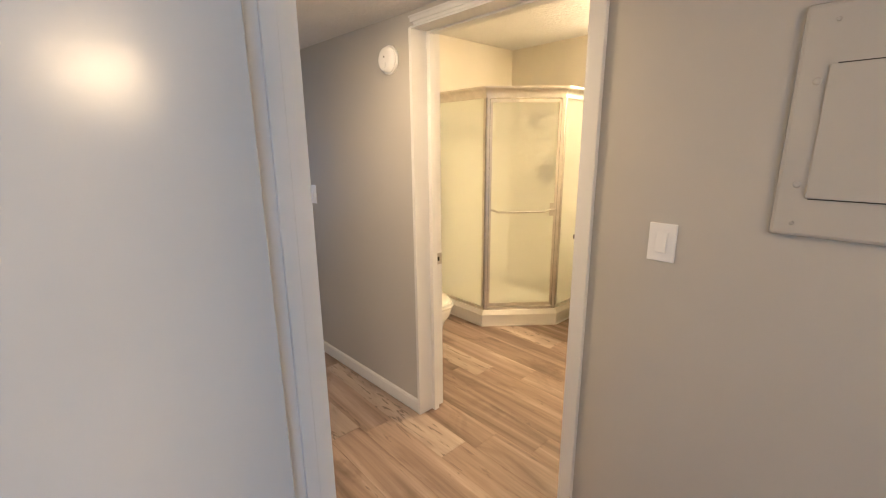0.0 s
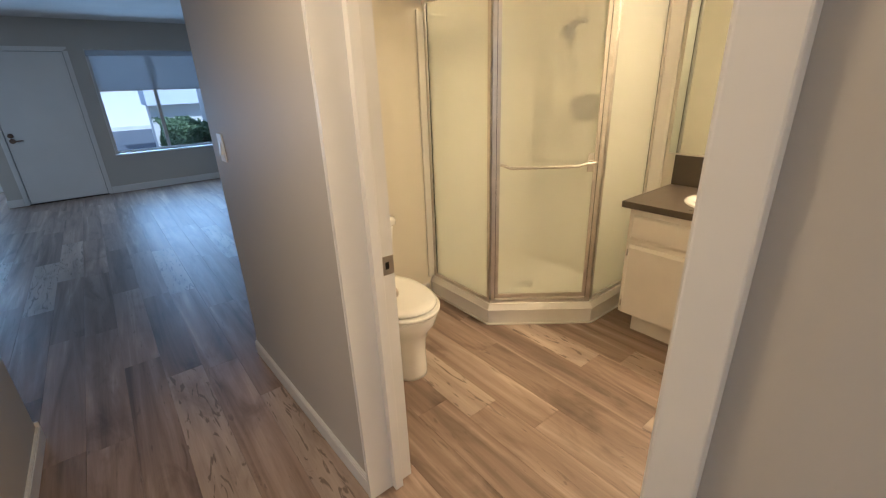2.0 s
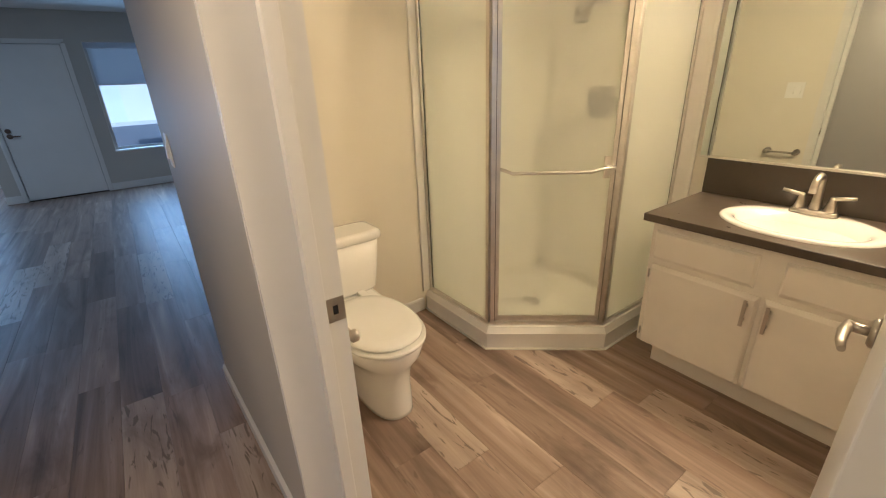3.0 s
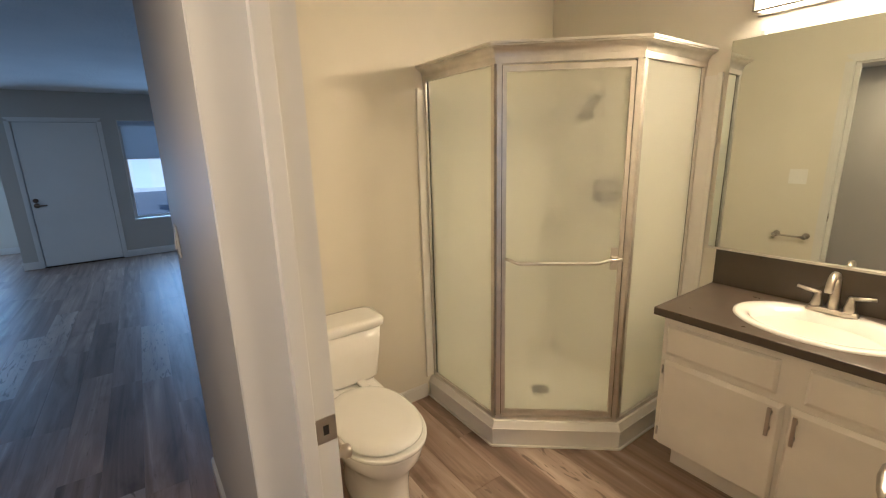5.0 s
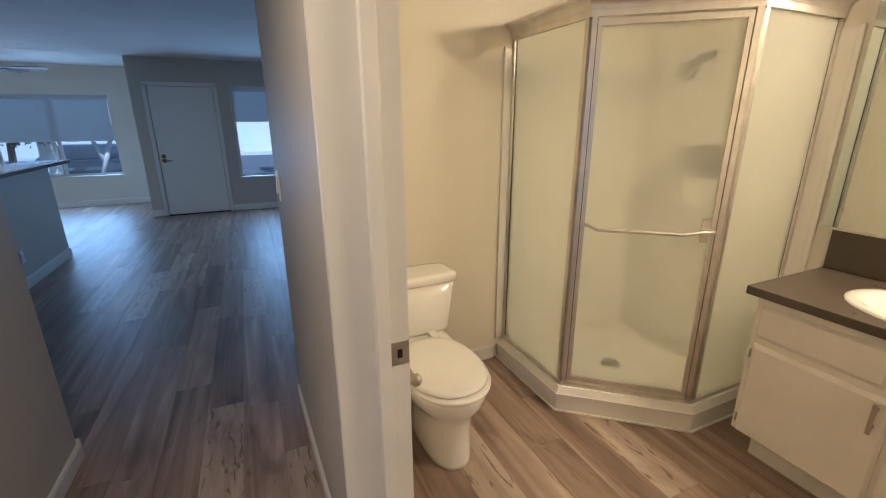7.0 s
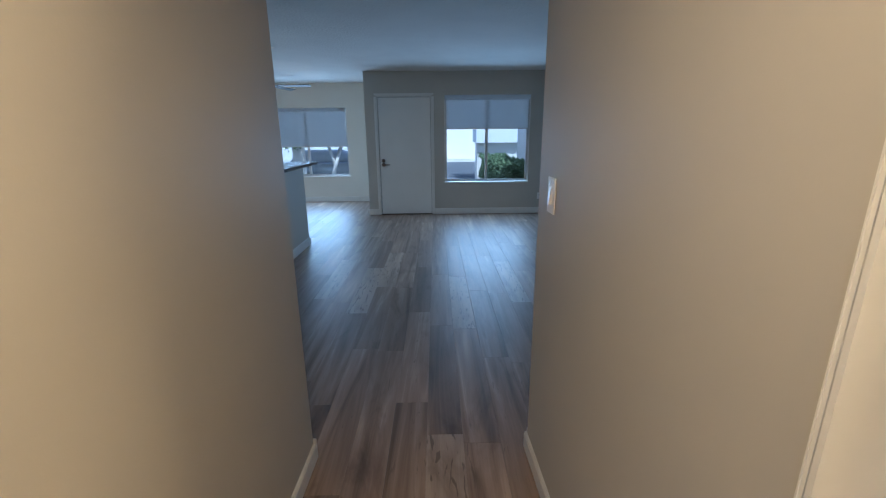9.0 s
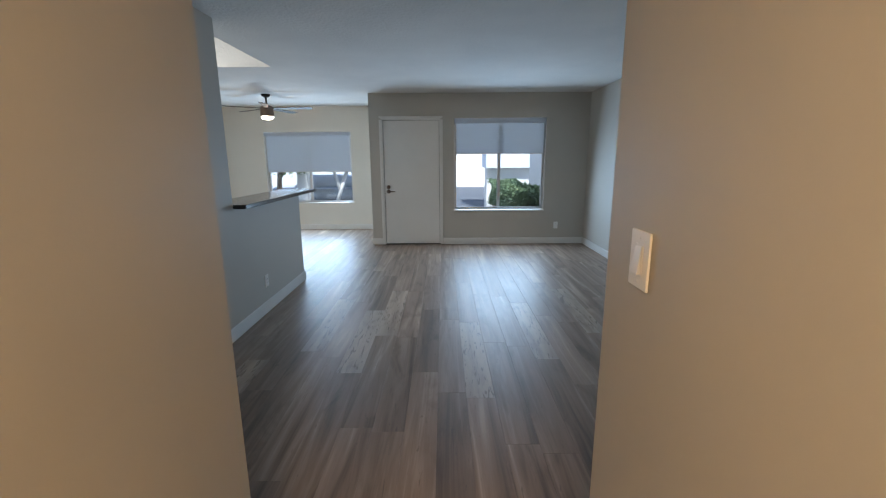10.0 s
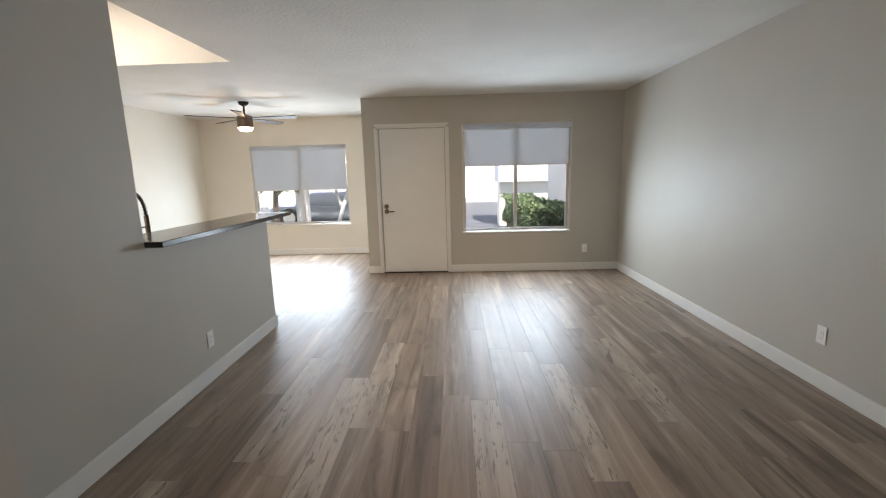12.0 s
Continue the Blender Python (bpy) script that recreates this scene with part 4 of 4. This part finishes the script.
for x0, x1 in ((VX0 + 0.022, DX - 0.045), (DX + 0.040, VX1 - 0.02)):
    panel_front(x0, x1, 0.600, 0.742, "false_drawer", 0.008, 0.018)
for z in (0.20, 0.52):
    part("hinge", tube(bmesh.new(), [(VX0 + 0.014, VF - 0.006, z - 0.02), (VX0 + 0.014, VF - 0.006, z + 0.02)], 0.004, 10), NICKEL, vanity)

SX, SY, STOP = -1.190, 3.365, 0.817
top = thing("countertop", "dark grey-brown quartz vanity top with a backsplash", "countertop", (-1.09, 3.38, VT))
bm = boxes((VX0 - 0.035, B_E - 0.002, VF - 0.038, B_N - 0.001, VT + 0.001, STOP), bevel=0.003)
slab_top = part("slab", bm, QUARTZ, top)
cut = bpy.data.objects.new("sink_cut", finish("sink_cut", loft(bmesh.new(), [(SX - (-1.09), SY - 3.38, -0.2, 0.232, 0.178, 2), (SX - (-1.09), SY - 3.38, 0.2, 0.232, 0.178, 2)], 40), QUARTZ))
scene.collection.objects.link(cut)
cut.parent = top
mod = slab_top.modifiers.new("sink hole", "BOOLEAN")
mod.operation, mod.object, mod.solver = "DIFFERENCE", cut, "EXACT"
bpy.context.view_layer.update()
slab_top.data = bpy.data.meshes.new_from_object(slab_top.evaluated_get(bpy.context.evaluated_depsgraph_get()))
slab_top.modifiers.clear()
bpy.data.objects.remove(cut)
part("backsplash", boxes((VX0 - 0.030, B_E - 0.002, B_N - 0.020, B_N - 0.001, STOP, 0.998), bevel=0.002), QUARTZ, top)

sink = thing("sink", "oval white drop-in ceramic sink", "sink", (SX, SY, STOP))
bm = loft(bmesh.new(), [(SX, SY, STOP, 0.282, 0.218, 2), (SX, SY, STOP + 0.008, 0.280, 0.216, 2), (SX, SY, STOP + 0.012, 0.268, 0.206, 2), (SX, SY, STOP + 0.010, 0.243, 0.186, 2), (SX, SY - 0.008, STOP + 0.002, 0.222, 0.160, 2),
                        (SX, SY - 0.012, STOP - 0.05, 0.200, 0.142, 2), (SX, SY - 0.012, STOP - 0.10, 0.150, 0.105, 2), (SX, SY - 0.012, STOP - 0.125, 0.07, 0.05, 2), (SX, SY - 0.012, STOP - 0.13, 0.022, 0.022, 2)], 56, cap0=False)
part("basin", bm, CERAMIC, sink)
part("drain", tube(bmesh.new(), [(SX, SY - 0.012, STOP - 0.129), (SX, SY - 0.012, STOP - 0.126)], 0.021, 20), NICKEL, sink)

FX, FY, FZ = -1.190, 3.545, STOP + 0.012
faucet = thing("faucet", "brushed nickel faucet with two lever handles", "faucet", (FX, FY, FZ))
bm = bmesh.new()
loft(bm, [(FX, FY, FZ - 0.004, 0.085, 0.028, 3), (FX, FY, FZ + 0.010, 0.083, 0.027, 3), (FX, FY, FZ + 0.016, 0.076, 0.022, 3)], 36)
part("base_plate", bm, NICKEL, faucet)
arc = [(FX, FY, FZ + 0.014), (FX, FY, FZ + 0.05), (FX, FY, FZ + 0.115)] + [(FX, FY - 0.05 + 0.05 * math.cos(t), FZ + 0.125 + 0.045 * math.sin(t)) for t in (0.0, 0.5, 1.0, 1.5, 2.0, 2.5, 2.9)] + [(FX, FY - 0.105, FZ + 0.105)]
part("spout", tube(bmesh.new(), arc, [0.024, 0.017] + [0.0135] * 8 + [0.013], 18), NICKEL, faucet)
for sgn in (-1, 1):
    hx = FX + sgn * 0.052
    part("handle", tube(tube(bmesh.new(), [(hx, FY, FZ + 0.014), (hx, FY, FZ + 0.035), (hx, FY, FZ + 0.065), (hx, FY, FZ + 0.078)], [0.023, 0.018, 0.012, 0.010], 18),
                        [(hx - sgn * 0.004, FY, FZ + 0.072), (hx + sgn * 0.03, FY - 0.002, FZ + 0.078), (hx + sgn * 0.072, FY - 0.004, FZ + 0.086)], [0.009, 0.008, 0.0065], 12), NICKEL, faucet)

# mirror and light bar
mir = thing("mirror", "large frameless wall mirror above the backsplash", "mirror", (-1.1, B_N, 0.99))
part("glass", prism(bmesh.new(), [(-1.715, B_N - 0.038), (B_E - 0.004, B_N - 0.005), (B_E - 0.004, B_N - 0.002), (-1.715, B_N - 0.002)], 1.010, 1.975), MIRROR, mir)
part("bottom_channel", boxes((-1.717, B_E - 0.004, B_N - 0.041, B_N - 0.002, 1.000, 1.0095)), ALU, mir)
for cx in (-1.60, -0.70):
    part("clip", boxes((cx - 0.010, cx + 0.010, B_N - 0.042, B_N - 0.001, 1.976, 1.995), bevel=0.003), PLASTIC, mir)


def light_bar(name, label, at, length, along):
    ob = thing(name, label, "wall light", at)
    x, y, z = at
    h = length / 2
    if along == "x":
        part("back_plate", boxes((x - h, x + h, y - 0.020, y - 0.001, z - 0.075, z + 0.075), bevel=0.002), NICKEL, ob)
        part("diffuser", boxes((x - h + 0.012, x + h - 0.012, y - 0.085, y - 0.021, z - 0.062, z + 0.062), bevel=0.012), LIT, ob)
        for s in (-1, 1):
            part("end_cap", boxes((x + s * h, x + s * (h - 0.011), y - 0.088, y - 0.0205, z - 0.066, z + 0.066), bevel=0.002), NICKEL, ob)
        part("bottom_trim", boxes((x - h + 0.0115, x + h - 0.0115, y - 0.088, y - 0.080, z - 0.070, z - 0.0625)), NICKEL, ob)
    else:
        part("back_plate", boxes((x + 0.001, x + 0.020, y - h, y + h, z - 0.075, z + 0.075), bevel=0.002), NICKEL, ob)
        part("diffuser", boxes((x - 0.06, x, y - h + 0.012, y + h - 0.012, z - 0.062, z + 0.062), bevel=0.012), LIT, ob)
    return ob


ceil_l = thing("ceiling_light", "lit flush dome light on the hall ceiling", "ceiling light", (-1.35, 0.86, HALL_CEIL))
part("trim_ring", tube(bmesh.new(), [(-1.35, 0.86, HALL_CEIL), (-1.35, 0.86, HALL_CEIL - 0.022)], 0.15, 36), NICKEL, ceil_l)
part("dome", tube(bmesh.new(), [(-1.35, 0.86, HALL_CEIL - z) for z in (0.0221, 0.035, 0.048, 0.054)], [0.135, 0.125, 0.085, 0.03], 36), LIT, ceil_l)
light_bar("vanity_light", "lit box-shaped vanity light bar above the mirror", (-1.12, B_N, 2.135), 1.03, "x")
light_bar("vanity_light", "lit box-shaped light bar on the dressing room wall", (1.879, 0.41, 1.93), 0.55, "y")

# ---- kitchen bar ----
bar_top = thing("bar_counter", "dark polished bar counter on the half wall", "counter", (-6.2, KIT, 1.04))
part("slab", boxes((-7.12, -5.2105, KIT - 0.30, KIT + 0.105, 1.0355, 1.070), bevel=0.004), BLACKTOP, bar_top)
kit = thing("kitchen_counter", "dark kitchen counter behind the half wall", "counter", (-5.9, -1.15, 0))
part("base", boxes((-6.75, -4.02, -1.44, KIT - 0.125, 0.0, 0.875)), CABINET, kit)
part("worktop", boxes((-6.77, -4.015, -1.47, KIT - 0.122, 0.876, 0.91), bevel=0.003), BLACKTOP, kit)
tap = thing("kitchen_faucet", "black spring-neck kitchen faucet", "faucet", (-5.93, -1.24, 0.91))
part("stem", tube(bmesh.new(), [(-5.93, -1.24, 0.91), (-5.93, -1.24, 0.96), (-5.93, -1.24, 0.962), (-5.93, -1.24, 1.16)], [0.026, 0.026, 0.016, 0.016], 16), BRONZE, tap)
arc = [Vector((-5.93 + 0.10 - 0.10 * math.cos(t), -1.24, 1.16 + 0.16 * math.sin(t))) for t in [k * math.pi / 40 for k in range(41)]]
part("hose", tube(bmesh.new(), arc, 0.008, 10), RUBBER, tap)
coil = []
for k in range(41 * 8):
    f = k / 8
    i = min(int(f), 39)
    p = arc[i].lerp(arc[i + 1], f - i)
    d = (arc[i + 1] - arc[i]).normalized()
    s = Vector((0, 1, 0))
    u = d.cross(s)
    t = 2 * math.pi * k / 16
    coil.append(p + (s * math.cos(t) + u * math.sin(t)) * 0.013)
part("spring", tube(bmesh.new(), coil, 0.0032, 6), BRONZE, tap)
part("spray_head", tube(bmesh.new(), [(-5.73, -1.24, 1.16), (-5.73, -1.24, 1.06)], [0.014, 0.019], 14), BRONZE, tap)
part("arm", tube(bmesh.new(), [(-5.93, -1.24, 1.08), (-5.75, -1.24, 1.08)], 0.006, 10), BRONZE, tap)

# ---- ceiling fan ----
FANX, FANY = FAN_AT
fan = thing("ceiling_fan", "dark bronze ceiling fan with a lit bowl", "ceiling fan", (FANX, FANY, CEIL))
part("canopy", tube(bmesh.new(), [(FANX, FANY, CEIL - 0.001), (FANX, FANY, CEIL - 0.03), (FANX, FANY, CEIL - 0.055)], [0.072, 0.062, 0.024], 28), BRONZE, fan)
part("down_rod", tube(bmesh.new(), [(FANX, FANY, CEIL - 0.05), (FANX, FANY, 2.26)], 0.013), BRONZE, fan)
part("motor_housing", tube(bmesh.new(), [(FANX, FANY, z) for z in (2.275, 2.255, 2.235, 2.12, 2.10)], [0.04, 0.09, 0.105, 0.105, 0.095], 32), AGED_BRONZE, fan)
part("light_bowl", tube(bmesh.new(), [(FANX, FANY, z) for z in (2.0995, 2.085, 2.062, 2.052)], [0.092, 0.094, 0.075, 0.03], 32), LIT_FAN, fan, "lit frosted bowl")
for k in range(5):
    ang = radians(18 + 72 * k)
    bm = bmesh.new()
    box(bm, 0.09, 0.72, -0.060, 0.060, -0.004, 0.004, bevel=0.003)
    for v in bm.verts:
        if v.co.x > 0.5:
            v.co.y *= 1.08
        if v.co.x < 0.2:
            v.co.y *= 0.55
    bm.transform(Matrix.Translation((FANX, FANY, 2.225)) @ Matrix.Rotation(ang, 4, "Z") @ Matrix.Rotation(radians(-9), 4, "X"))
    part("blade", bm, BLADE, fan, "dark wooden blade")

# ---- outdoors ----
STUCCO = plain("white_stucco", (0.82, 0.80, 0.76), 0.9, var=0.05, scale=2, grain=0.5, grain_scale=60)
BLUEGREY = plain("grey_stucco", (0.78, 0.81, 0.86), 0.9, var=0.05, scale=2, grain=0.5, grain_scale=60)
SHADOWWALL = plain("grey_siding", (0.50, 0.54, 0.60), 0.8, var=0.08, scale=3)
CONCRETE = plain("pale_concrete", (0.55, 0.54, 0.52), 0.9, var=0.10, scale=2, grain=0.4, grain_scale=80)
# blue-grey with the building's shadow on the ground put into the colour
SHADED_GROUND = plain("shaded_ground_grey", (0.125, 0.137, 0.158), 0.9, var=0.10, scale=1.5, grain=0.4, grain_scale=90)
LEAF = plain("hedge_leaf", (0.22, 0.30, 0.16), 0.6, var=0.35, scale=14)
BARK = plain("tree_bark", (0.16, 0.12, 0.09), 0.9, var=0.3, scale=20, grain=0.6, grain_scale=50)
structure("ground", boxes((-400, 400, -400, 400, -0.40, -0.16)), CONCRETE, "pale concrete ground outside", "ground")
# sheet over the concrete that paints the shadow out to its far edge
structure("road", boxes((-25.8, -9.06, -60, 60, -0.1599, -0.150)), SHADED_GROUND, "ground between the buildings, coloured grey as in the building's shadow", "road")
structure("side_wall", boxes((-12.5, -9.06, 3.08, 3.2, -0.16, 2.9)), STUCCO, "white stucco wall running away from the window", "wall")

neighbour = thing("apartment_building", "white two-storey stucco apartment building across the court", "building", (-29, 0, -0.16))
part("wall", boxes((-33, -29, -24.0, 24.0, -0.16, 6.0)), STUCCO, neighbour)
part("roof", boxes((-33.4, -28.6, -24.3, 24.3, 6.001, 6.25)), SHADOWWALL, neighbour)
for wy in (-14.5, -9.2, 7.2, 12.5):
    w = part("window", boxes((-28.999, -28.95, wy, wy + 1.5, 1.0, 2.3)), WINFRAME, neighbour)
    part("pane", boxes((-28.949, -28.94, wy + 0.08, wy + 0.71, 1.08, 2.22), (-28.949, -28.94, wy + 0.79, wy + 1.42, 1.08, 2.22)), SHADOWWALL, w)
part("door", boxes((-28.999, -28.95, 1.0, 1.75, -0.16, 2.0), bevel=0.01), BLUEGREY, neighbour, "grey door")
part("siding_ledge", boxes((-28.999, -28.9, -24.0, 24.0, 2.75, 2.95)), STUCCO, neighbour)

for sy in (-1.6, 1.2, 3.9, 6.6):
    stop = thing("wheel_stop", "pale concrete wheel stop at the edge of the drive", "wheel stop", (-26.3, sy, -0.16), "wheel stops along the drive")
    bm = boxes((-26.42, -26.18, sy, sy + 1.8, -0.16, 0.0))
    for v in bm.verts:
        if v.co.z > -0.05:
            v.co.x = -26.3 + (v.co.x + 26.3) * 0.5
    part("block", bm, CONCRETE, stop)
porch = thing("stair_landing", "grey stucco stair landing with a white wall below", "stair", (-15.0, 3.0, -0.16))
part("landing", boxes((-16.4, -15.0, 2.25, 4.6, 1.13, 2.9)), BLUEGREY, porch)
part("base_wall", boxes((-15.9, -15.25, 2.3, 4.6, -0.16, 1.129)), STUCCO, porch)

carport = thing("carport", "white-framed carport with a grey inside", "carport", (-16.5, -2.5, -0.16))
part("beam", boxes((-15.2, -14.95, -6.0, -1.45, 1.14, 1.40)), STUCCO, carport)
part("roof", boxes((-16.3, -14.9, -6.1, -1.4, 1.401, 1.56)), STUCCO, carport)
part("back_wall", boxes((-18.6, -18.5, -5.9, -1.5, -0.16, 1.40)), BLUEGREY, carport)
for py, pw in ((-5.9, 0.2), (-3.55, 0.34), (-1.80, 0.24)):
    part("post", boxes((-15.18, -14.98, py, py + pw, -0.16, 1.139)), STUCCO, carport)
part("brace", tube(bmesh.new(), [(-15.3, -2.45, 0.0), (-15.3, -2.05, 1.14)], 0.06, 8), STUCCO, carport)
part("brace", tube(bmesh.new(), [(-15.3, -2.30, 0.45), (-15.3, -2.50, 1.14)], 0.05, 8), STUCCO, carport)

car = thing("parked_car", "pale silver parked car in the carport", "car", (-17.0, -2.9, -0.16))
CARPAINT = plain("silver_car_paint", (0.45, 0.47, 0.50), 0.25, metal=0.5, coat=0.8)
bm = loft(bmesh.new(), [(-17.0, -2.9, 0.0, 0.85, 2.1, 5), (-17.0, -2.9, 0.15, 0.90, 2.2, 5), (-17.0, -2.9, 0.40, 0.88, 2.15, 5), (-17.0, -2.9, 0.50, 0.80, 2.05, 4)], 32)
part("body", bm, CARPAINT, car)
part("cabin", loft(bmesh.new(), [(-17.0, -3.0, 0.501, 0.74, 1.25, 4), (-17.0, -3.0, 0.82, 0.62, 0.85, 4), (-17.0, -3.0, 0.90, 0.50, 0.65, 4)], 32), SHADOWWALL, car, "dark glazed cabin")
for sy in (-4.2, -1.6):
    w = part("wheel", tube(bmesh.new(), [(-16.18, sy, 0.14), (-16.06, sy, 0.14)], 0.30, 24), RUBBER, car)
    part("rim", tube(bmesh.new(), [(-16.058, sy, 0.14), (-16.04, sy, 0.14)], 0.19, 20), ALU, w)


def foliage(name, middle, size, count, leaf, seed):
    """Many small folded leaves filled into an uneven volume."""
    rnd = random.Random(seed)
    verts, faces = [], []
    while len(faces) < count * 2:
        u = Vector((rnd.uniform(-1, 1), rnd.uniform(-1, 1), rnd.uniform(-1, 1)))
        p = Vector((middle[0] + u.x * size[0], middle[1] + u.y * size[1], middle[2] + u.z * size[2]))
        q = max(abs(u.x), abs(u.y), abs(u.z))
        if q > 0.86 + 0.25 * noise.noise(p * 3.0) or q < 0.35:
            continue
        d = Vector((rnd.uniform(-1, 1), rnd.uniform(-1, 1), rnd.uniform(-0.3, 1))).normalized() * leaf
        s = d.orthogonal().normalized() * leaf * 0.45
        lift = d.cross(s).normalized() * leaf * 0.15
        k = len(verts)
        verts += [tuple(p), tuple(p + d * 0.5 + s + lift), tuple(p + d), tuple(p + d * 0.5 - s + lift)]
        faces += [(k, k + 1, k + 2), (k, k + 2, k + 3)]
    me = bpy.data.meshes.new(name)
    me.from_pydata(verts, [], faces)
    me.materials.append(LEAF)
    return me


structure("planted_bank", prism(bmesh.new(), [(-14.6, 2.42), (-10.1, 2.42), (-10.1, 3.079), (-14.6, 3.079)], -0.16, 0.60), BARK, "soil of the planted bank", "ground")
hedge = tagged(new("hedge", foliage("hedge", (-12.2, 2.70, 0.46), (2.8, 0.42, 0.36), 28000, 0.055, 3)), "green ground cover on the bank beyond the window", "hedge", kind="stuff")
tree = thing("tree", "small leafy tree beyond the dining window", "tree", (-14.0, -3.7, -0.16))
part("trunk", tube(bmesh.new(), [(-14.0, -3.7, -0.16), (-13.97, -3.72, 0.5), (-14.02, -3.68, 1.2), (-14.1, -3.6, 1.9)], [0.09, 0.075, 0.06, 0.03], 10), BARK, tree)
part("limb", tube(bmesh.new(), [(-14.02, -3.68, 1.1), (-13.8, -3.9, 1.6), (-13.7, -4.1, 2.1)], [0.045, 0.03, 0.015], 8), BARK, tree)
part("limb", tube(bmesh.new(), [(-14.0, -3.69, 0.9), (-14.2, -3.4, 1.4), (-14.3, -3.2, 1.8)], [0.04, 0.028, 0.012], 8), BARK, tree)
crown = new("crown", foliage("crown", (-14.0, -3.7, 1.7), (0.9, 0.8, 0.75), 3500, 0.09, 5))
crown.parent = tree
crown.location = -tree.location

# ---- floor ----
UNDERLAY = plain("brown_plank_edge", (0.17, 0.13, 0.103), 0.8)
floor = structure("floor", boxes((DIN_W - 0.14, 2.0, SOUTH - 0.1, B_N + 0.1, -0.12, -0.005)), UNDERLAY, "grey-brown vinyl plank floor through all rooms", "floor")
PW, PL = 0.175, 1.22
rng = random.Random(7)


def plank_mesh(length, look_of):
    bm = bmesh.new()
    e, g = 0.0006, 0.0002
    x0, x1, y0, y1 = g, length - g, g, PW - g
    lo = [bm.verts.new((x, y, -0.005)) for x, y in ((x0, y0), (x1, y0), (x1, y1), (x0, y1))]
    mid = [bm.verts.new((x, y, -0.0012)) for x, y in ((x0, y0), (x1, y0), (x1, y1), (x0, y1))]
    hi = [bm.verts.new((x, y, 0)) for x, y in ((x0 + e, y0 + e), (x1 - e, y0 + e), (x1 - e, y1 - e), (x0 + e, y1 - e))]
    bm.faces.new(hi)
    for ring0, ring1 in ((lo, mid), (mid, hi)):
        for k in range(4):
            bm.faces.new((ring0[k], ring0[(k + 1) % 4], ring1[(k + 1) % 4], ring1[k]))
    me = finish("plank", bm, look_of)
    return me


# rows (counted from the north row of the bathroom) whose joints are known: the east end of their pale plank
PALE_END = {-1: -1.575, 0: 0.07, 3: -1.694, 2: -5.115, 5: -4.648, 12: -5.08, 9: -1.77, 7: -1.28, 8: -4.147}
JOINT = {6: -4.87, 10: -3.25}                   # rows with a known joint and no pale plank there
CUT = {}                                        # plank meshes by length and print
X_LO, X_HI = DIN_W - 0.13, 1.9
FIRST = math.ceil((2.48 - SOUTH + 0.09) / PW)
for row in range(FIRST, -8, -1):
    y = 2.48 - row * PW
    joint = PALE_END.get(row, JOINT.get(row, rng.uniform(0.0, PL)))
    x = joint - math.ceil((joint - X_LO) / PL) * PL
    while x < X_HI:
        x1 = x + PL
        hidden = (x > -4.4 and x1 < -2.8 and y < -0.35) or (x > -7.0 and y + PW < -0.95) or (x > -2.8 and y < -0.55) or (x1 < -9.05 and y > DIN_N + 0.1) or (x1 < -2.97 and y > N_WALL + 0.1) or (x > B_E and y > 1.5) or y > B_N
        if not hidden:
            left = W_WALL - 0.05 if y > DIN_N else X_LO
            right = B_E + 0.04 if y > 1.46 else 1.95
            a0, a1 = max(x, left), min(x1, right)
            size = round(a1 - a0, 2)
            pale = abs(x1 - PALE_END[row]) < 0.01 if row in PALE_END else rng.random() < 0.03
            if size > 0.03:
                if (size, pale) not in CUT:
                    CUT[size, pale] = plank_mesh(size, VINYL_PALE if pale else VINYL)
                ob = new("plank", CUT[size, pale])
                ob.parent = floor
                ob.location = (a0, y, 0)
        x = x1
